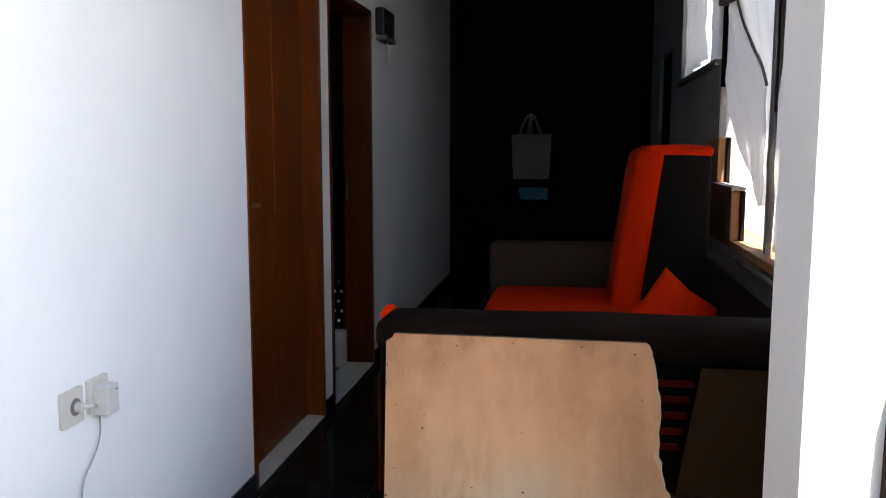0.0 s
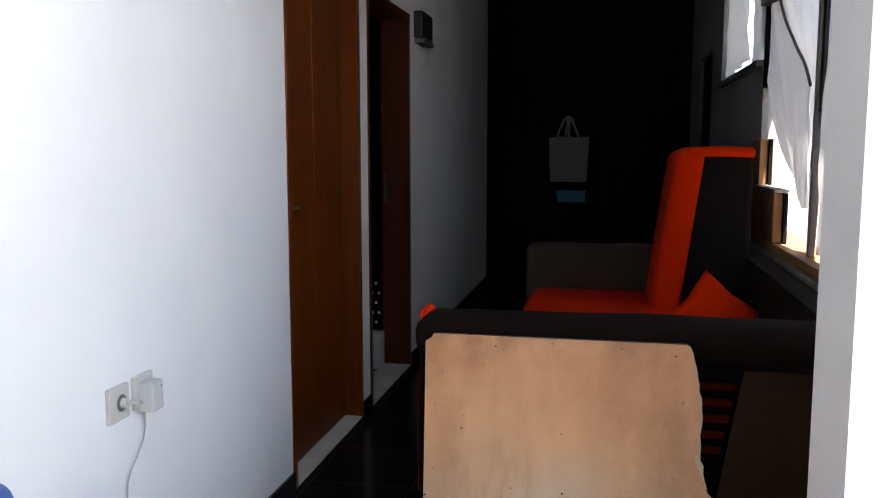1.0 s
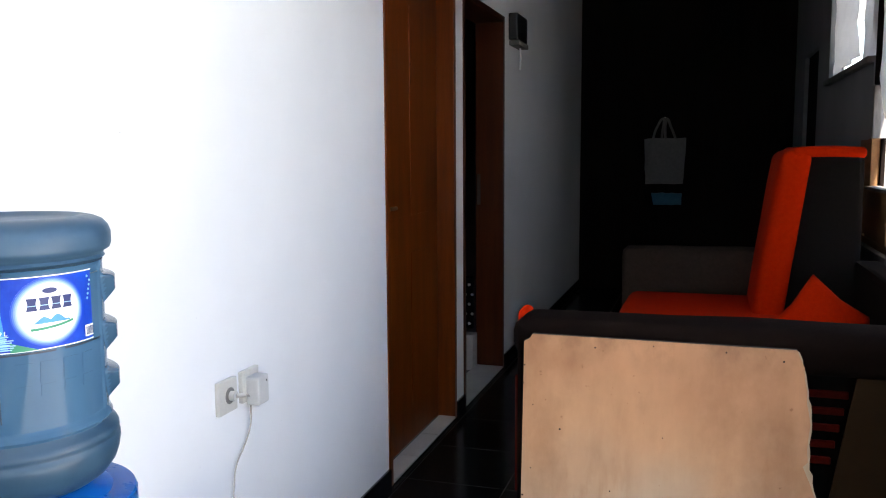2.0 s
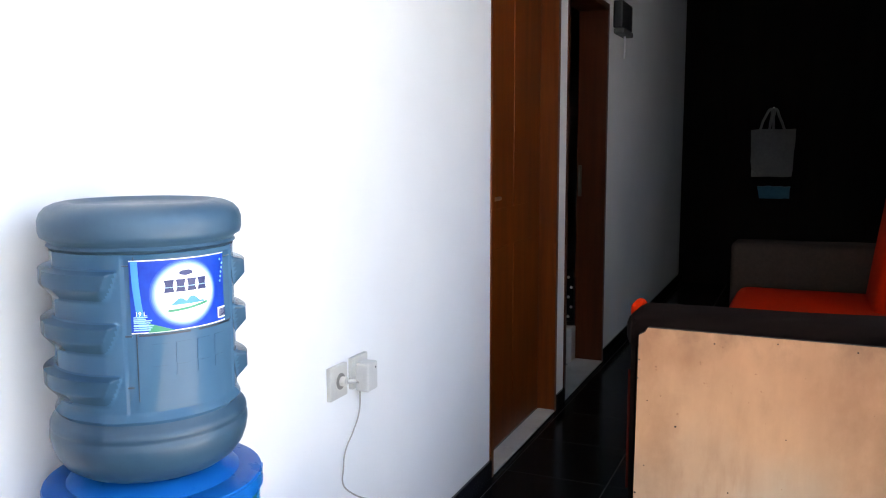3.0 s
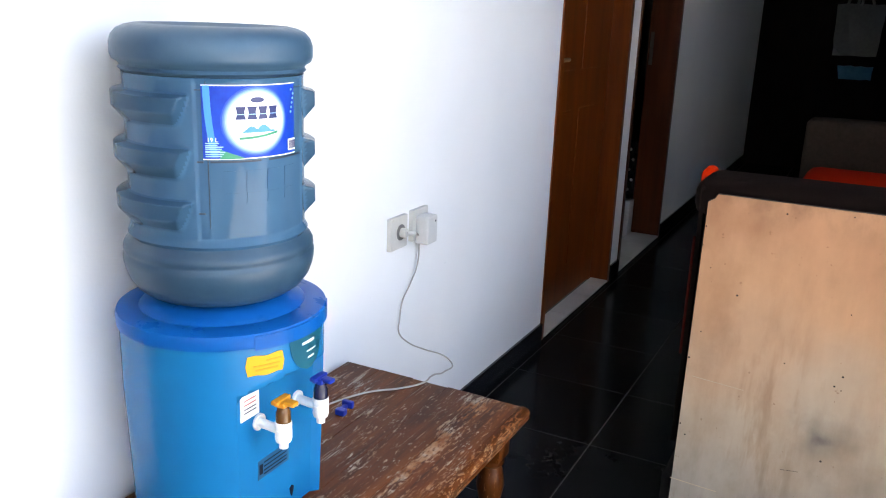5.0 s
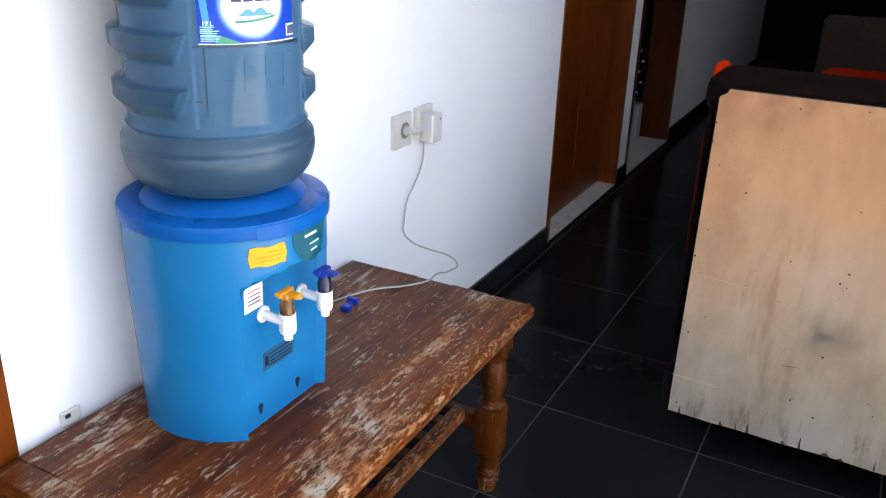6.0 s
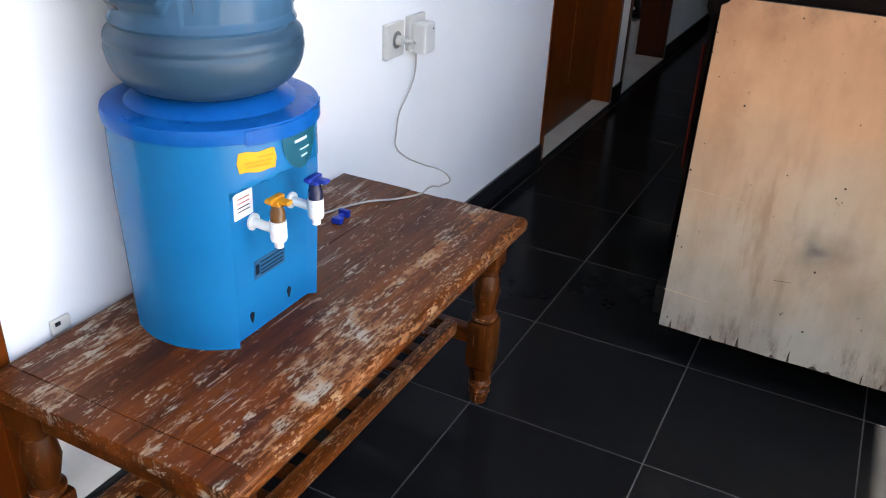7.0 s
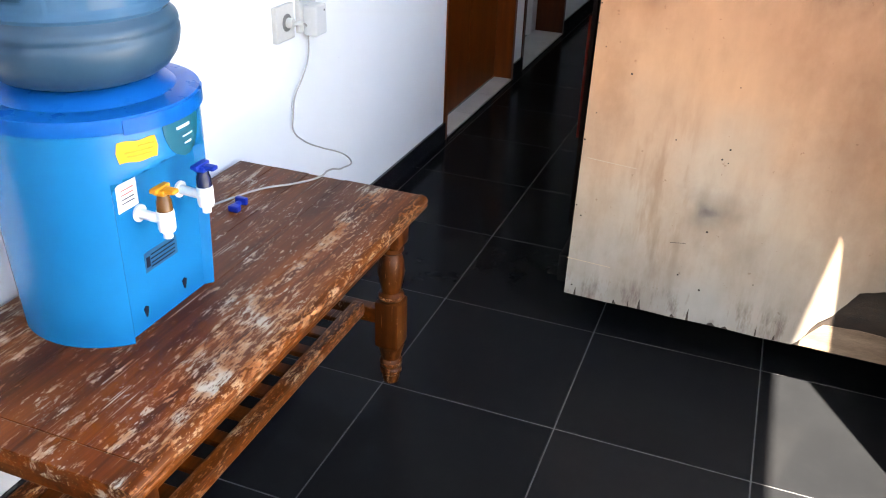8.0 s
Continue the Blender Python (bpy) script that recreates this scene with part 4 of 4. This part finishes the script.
block((0.148, -0.112, TZ), (0.158, -0.080, TZ + 0.009), 0.003, bm=bm)
block((0.142, -0.088, TZ), (0.168, -0.078, TZ + 0.016), 0.003, bm=bm)
part("lever_body", bm, TAP_BLUE, tp)
sw = thing("wall_switch", "small cream switch plate low on the wall", "switch")
part("plate", block((0, -0.686, 0.418), (0.008, -0.650, 0.444), 0.003), CREAM_PL, sw)
part("rocker", block((0.008, -0.681, 0.434), (0.011, -0.671, 0.441), 0.001, 1), BLACK_PL, sw)
pk = thing("timber_offcut", "dark weathered plank leaning on the white wall", "plank")
part("plank_body", slab([(1.652, 0.0), (1.78, 0.0), (1.795, 0.90), (1.674, 0.915)], 0.025, lambda u, v, w: (u, -0.045 + w + 0.04 * v, v)), DARKWOOD_AND_SHADE, pk)

# ---- sofa ----


def sofa():
    s = thing("sofa", "old red and dark brown sofa with a plywood end panel", "sofa")
    a1 = part("arm", pad((0.690, 0.560, 0.785), (1.80, 0.735, 0.884), 0.035, 0.004), ARM, s, "dark brown padded armrest", smooth=60)
    part("arm_front", pad((0.702, 0.565, 0.20), (0.716, 0.71, 0.870), 0.012, 0.004), ARM, a1)
    part("front_cap", pad((0.680, 0.672, 0.842), (0.714, 0.737, 0.888), 0.015, 0.002), RED, a1, "small red fabric cap")
    part("piping", block((0.6965, 0.568, 0.44), (0.7025, 0.576, 0.74), 0.0025), STRAP, a1, "red piping")
    part("arm_post", block((0.7165, 0.57, 0.12), (0.76, 0.70, 0.80), 0.005), BLACK_FAB, a1)
    part("arm_lining", block((0.761, 0.69, 0.15), (1.80, 0.715, 0.80), 0.004), BLACK_FAB, a1, "black lining cloth")
    part("base_rail", block((0.72, 0.40, 0.125), (1.78, 0.56, 0.20), 0.006), BLACK_FAB, s)
    part("seat_base", block((0.72, 0.56, 0.125), (1.80, 2.95, 0.40), 0.01), BLACK_FAB, s)
    part("seat", pad((0.79, 0.75, 0.40), (1.50, 2.70, 0.622), 0.05, 0.012), RED, s, "red seat cushion", smooth=60)
    part("arm", pad((0.755, 2.72, 0.36), (1.80, 2.90, 0.822), 0.025, 0.004), TAUPE, s, "taupe brown fabric armrest", smooth=60)
    def leaned(bm, lean=0.105):
        for v in bm.verts:
            v.co.x += lean * (v.co.z - 0.58) * min(1, max(0, (1.74 - v.co.x) / 0.3))
        return bm
    part("back_cushion", leaned(pad((1.435, 2.20, 0.55), (1.725, 2.71, 1.29), 0.03, 0.006)), BLACK_FAB, s, "tall back cushion with black side", smooth=60)
    part("front_cover", leaned(pad((1.327, 2.185, 0.55), (1.448, 2.72, 1.285), 0.035, 0.008), 0.135), RED, s, "red fabric cushion front", smooth=60)
    part("top_cover", leaned(pad((1.39, 2.19, 1.258), (1.732, 2.715, 1.303), 0.022, 0.004)), RED, s, "red fabric cushion top", smooth=60)
    part("back_frame", block((1.70, 0.74, 0.40), (1.795, 2.18, 0.86), 0.02), BLACK_FAB, s)
    for k in range(5):
        z = 0.725 - k * 0.040
        part("webbing_strap", block((1.20, 0.652, z - 0.009), (1.465 - 0.008 * k, 0.660, z + 0.009), 0.002, 1), STRAP, s)
    hb = slab([(1.47, 0.785), (1.80, 0.785), (1.80, 0.47), (1.42, 0.47)], 0.008, lambda u, v, w: (u, 0.585 + w + 0.02 * (0.78 - v), v))
    part("hardboard_panel", hb, CARD, s, "brown hardboard panel")
    part("panel_batten", block((1.40, 0.575, 0.425), (1.80, 0.60, 0.47), 0.003), CARD, s)
    for x in (0.76, 1.74):
        for y in (0.62, 2.8):
            part("foot", lathe([(0, 0.022), (0.126, 0.03)], 14, (x, y)), BLACK_PL, s)
    return s


so = sofa()
# plywood end panel, leaning out at its foot
Z0, Z1, Y0, Y1 = 0.117, 0.859, 0.370, 0.518


def on_board(u, v, w):
    return (u, Y0 + (v - Z0) / (Z1 - Z0) * (Y1 - Y0) + w, v)


def rough_edge(points, step, amp, seed):
    """Roughen a run of edge points."""
    rnd = random.Random(seed)
    out = []
    for a, b in zip(points, points[1:]):
        d = math.dist(a, b)
        k = max(1, int(d / step))
        for i in range(k):
            f = i / k
            j = amp * (rnd.random() - 0.5) if i else 0
            out.append((a[0] + (b[0] - a[0]) * f + j, a[1] + (b[1] - a[1]) * f + j * 0.6))
    return out + [points[-1]]


right = rough_edge([(1.338, 0.853), (1.345, 0.835), (1.352, 0.82), (1.358, 0.77), (1.366, 0.70), (1.362, 0.622), (1.352, 0.612), (1.368, 0.575), (1.385, 0.53), (1.404, 0.45),
                    (1.43, 0.36), (1.47, 0.25), (1.49, 0.20)], 0.022, 0.007, 4)
top = [(0.731, 0.840), (0.745, 0.848), (0.750, 0.858), (1.335, 0.856)]
foot = rough_edge([(1.52, 0.106), (1.30, 0.109), (1.05, 0.113), (0.749, 0.117)], 0.05, 0.004, 9)
core = part("end_panel", slab(top + right + [(1.52, 0.20)] + foot, 0.012, on_board), PLY_CORE, so, "broken plywood end panel")
notch = rough_edge([(1.49, 0.262), (1.43, 0.268), (1.385, 0.255), (1.365, 0.225), (1.345, 0.195), (1.318, 0.172), (1.300, 0.140)], 0.014, 0.008, 7)
bm = slab(top + right[:-9] + notch + [(1.285, 0.118), (1.275, 0.110)] + foot[6:], 0.0028, lambda u, v, w: on_board(u, v, w - 0.003))
part("veneer", bm, BOARD, core, "pale peach weathered veneer")
pale = slab([(1.20, 0.845), (1.341, 0.853)] + rough_edge([(u + 0.0035, v) for u, v in right[1:-9:3]], 0.012, 0.006, 21) + [(1.20, 0.30)], 0.0010, lambda u, v, w: on_board(u, v, w - 0.0014))
part("torn_ply", pale, SCRATCH, core, "pale torn ply along the broken edge")
low = slab(rough_edge([(1.292, 0.125), (1.33, 0.168), (1.40, 0.172), (1.515, 0.165)], 0.02, 0.006, 3) + [(1.515, 0.108), (1.29, 0.111)], 0.002, lambda u, v, w: on_board(u, v, w - 0.0022))
part("veneer_scrap", low, PLY_INNER, core, "bare brown inner ply")
rnd = random.Random(11)
NAILS = [(0.735, 0.785), (0.734, 0.743), (0.743, 0.487), (0.747, 0.334), (0.761, 0.311), (0.90, 0.835), (1.032, 0.846), (1.19, 0.842), (1.31, 0.83), (0.825, 0.644), (0.76, 0.55),
         (0.945, 0.517), (1.058, 0.645), (1.063, 0.513), (1.05, 0.490), (1.064, 0.484), (1.049, 0.326), (1.057, 0.190), (1.004, 0.216), (0.765, 0.14), (1.169, 0.227), (0.759, 0.695)]
for u, v in NAILS:
    nl = part("nail", lathe([(0, 0.0014 + 0.0014 * rnd.random()), (0.001, 0.0013)], 7), PLY_CORE, core)
    nl.matrix_basis = Matrix.Translation(on_board(u, v, -0.0032)) @ pose(0, 0, 0, 90, 0, 0)
for u, h, wd in ((0.775, 0.020, 0.003), (0.872, 0.010, 0.005), (0.905, 0.016, 0.002), (0.931, 0.026, 0.004), (1.010, 0.007, 0.006), (1.043, 0.030, 0.003), (1.098, 0.008, 0.011), (1.128, 0.006, 0.008), (1.196, 0.022, 0.002), (1.236, 0.013, 0.003)):
    tip = u + 0.004 * (rnd.random() - 0.5)
    z0 = 0.117 - (u - 0.749) * 0.0125
    part("split", slab([(u - wd, z0), (u + wd, z0), (tip + wd * 0.5, z0 + h * 0.45), (tip + 0.0004, z0 + h), (tip - wd * 0.6, z0 + h * 0.6)], 0.0006, lambda a, b, w: on_board(a, b, w - 0.0037)), PLY_CORE, core)

for (ua, va), (ub, vb) in (((0.744, 0.204), (0.849, 0.200)), ((0.756, 0.446), (0.871, 0.439))):
    part("scratch", slab([(ua, va), (ub, vb), (ub, vb + 0.0012), (ua, va + 0.0016)], 0.0005, lambda a, b, w: on_board(a, b, w - 0.0036)), SCRATCH, core)
for ua, ub, va in ((0.973, 1.009, 0.287),):
    part("scratch", slab([(ua, va), (ub, va + 0.004), (ub, va + 0.0046), (ua, va + 0.0008)], 0.0005, lambda a, b, w: on_board(a, b, w - 0.0036)), PLY_CORE, core)

# ---- things in the dim corridor ----


def pillow():
    p = thing("cushion", "bright red throw cushion slumped on the sofa", "cushion")
    bm = bmesh.new()
    n = 18
    g = []
    for side in (1, -1):
        rows = []
        for j in range(n + 1):
            row = []
            for i in range(n + 1):
                u, v = 2 * i / n - 1, 2 * j / n - 1
                th = 0.065 * ((1 - u * u) * (1 - v * v)) ** 0.42
                k = 1 - 0.10 * (1 - abs(u * v)) * max(abs(u), abs(v)) ** 3
                row.append((0.19 * u * k, side * th, 0.19 * v * k))
            rows.append(row)
        g.append(rows)
    vs = {}

    def vert(c):
        key = tuple(round(q, 5) for q in c)
        if key not in vs:
            vs[key] = bm.verts.new(c)
        return vs[key]
    for rows, side in zip(g, (1, -1)):
        for j in range(n):
            for i in range(n):
                q = [vert(rows[j][i]), vert(rows[j][i + 1]), vert(rows[j + 1][i + 1]), vert(rows[j + 1][i])]
                if len(set(q)) == 4:
                    bm.faces.new(q if side < 0 else q[::-1])
    c = part("cover", bm, RED, p, smooth=180)
    p.matrix_basis = pose(1.535, 1.80, 0.665, -14, 0, 0) @ pose(0, 0, 0, 0, 38, 0) @ Matrix.Diagonal((0.68, 1, 0.70, 1))
    return p


pillow()
tb = thing("tote_bag", "off-white canvas tote bag hanging at the corridor end", "bag")
bm = slab(rough_edge([(0.590, 1.395), (0.665, 1.405), (0.86, 1.400), (0.955, 1.405), (0.945, 1.20), (0.935, 0.992), (0.605, 0.987), (0.598, 1.2)], 0.06, 0.010, 5), 0.03, lambda u, v, w: (u, 6.46 + w + 0.012 * math.sin(u * 30 + v * 4), v))
part("bag_body", bm, TOTE, tb)
curve("strap", [(0.665, 6.455, 1.39), (0.70, 6.46, 1.50), (0.765, 6.475, 1.575), (0.77, 6.475, 1.50), (0.775, 6.455, 1.39)], 0.011, TOTE, tb)
curve("strap", [(0.74, 6.485, 1.39), (0.755, 6.49, 1.52), (0.772, 6.49, 1.577), (0.82, 6.49, 1.50), (0.865, 6.485, 1.39)], 0.011, TOTE, tb)
part("hook", tube([(0.768, 6.55, 1.57), (0.768, 6.48, 1.57), (0.768, 6.47, 1.59)], 0.006), STEEL, tb)
bb = thing("cloth_bundle", "blue cloth hanging below the tote bag", "cloth")
part("cloth", slab(rough_edge([(0.66, 0.905), (0.93, 0.905), (0.925, 0.80), (0.68, 0.80)], 0.04, 0.015, 8), 0.09, lambda u, v, w: (u, 6.46 + w, v)), TEALBAG, bb)
mb = thing("wall_box", "black wall box with a dangling white tag", "wall box")
part("case", block((0, 3.51, 1.945), (0.056, 3.80, 2.10), 0.01), BLACK_PL, mb)
part("bracket", block((0, 3.53, 1.915), (0.062, 3.80, 1.943), 0.006), GREYWOOD, mb)
part("tag_cord", tube([(0.03, 3.70, 1.916), (0.035, 3.71, 1.85), (0.03, 3.70, 1.785)], 0.006), WHITE_PL, mb)
cl = thing("dotted_cloth", "black cloth with white dots hanging in the doorway", "cloth")
part("cloth", block((-0.40, 3.290, 0.25), (-0.155, 3.312, 0.56), 0.008), BLACK_FAB, cl)
for k in range(30):
    x = -0.385 + 0.042 * (k % 6) + 0.018 * ((k // 6) % 2)
    part("dot", lathe([(0, 0.009), (0.001, 0.009)], 10), WHITE_PL, cl).matrix_basis = pose(x - 0.005, 3.2895, 0.28 + 0.058 * (k // 6), 90, 0, 0)
bx = thing("pale_box", "pale grey plastic box standing in the doorway", "box")
part("box_body", block((-0.42, 3.27, 0.0), (-0.150, 3.362, 0.215), 0.008), SILL_TILE, bx)

# ---- floor tiles ----
tile_mesh = {}
GX, GY, S, J = 0.030, 0.002, 0.4, 0.0013


def floor_tile(x0, x1, y0, y1):
    key = (round(x1 - x0, 3), round(y1 - y0, 3))
    if key not in tile_mesh:
        bm = block((0, 0, -0.009), (key[0], key[1], 0.0), 0.0006, 1)
        tile_mesh[key] = bpy.data.meshes.new("tile")
        bm.to_mesh(tile_mesh[key])
        bm.free()
        tile_mesh[key].materials.append(TILE)
    ob = new("tile", tile_mesh[key])
    ob.location = (x0, y0, 0)
    ob.parent = floor


xs_ = [(0.0, GX - J)] + [(GX + J + S * k, GX + S * (k + 1) - J) for k in range(4)] + [(GX + S * 4 + J, 1.84)]
for j in range(-9, 17):
    y0, y1 = GY + S * j + J, GY + S * (j + 1) - J
    if y0 > 6.5:
        continue
    for x0, x1 in xs_:
        floor_tile(x0, x1, max(y0, -3.59), min(y1, 6.549))
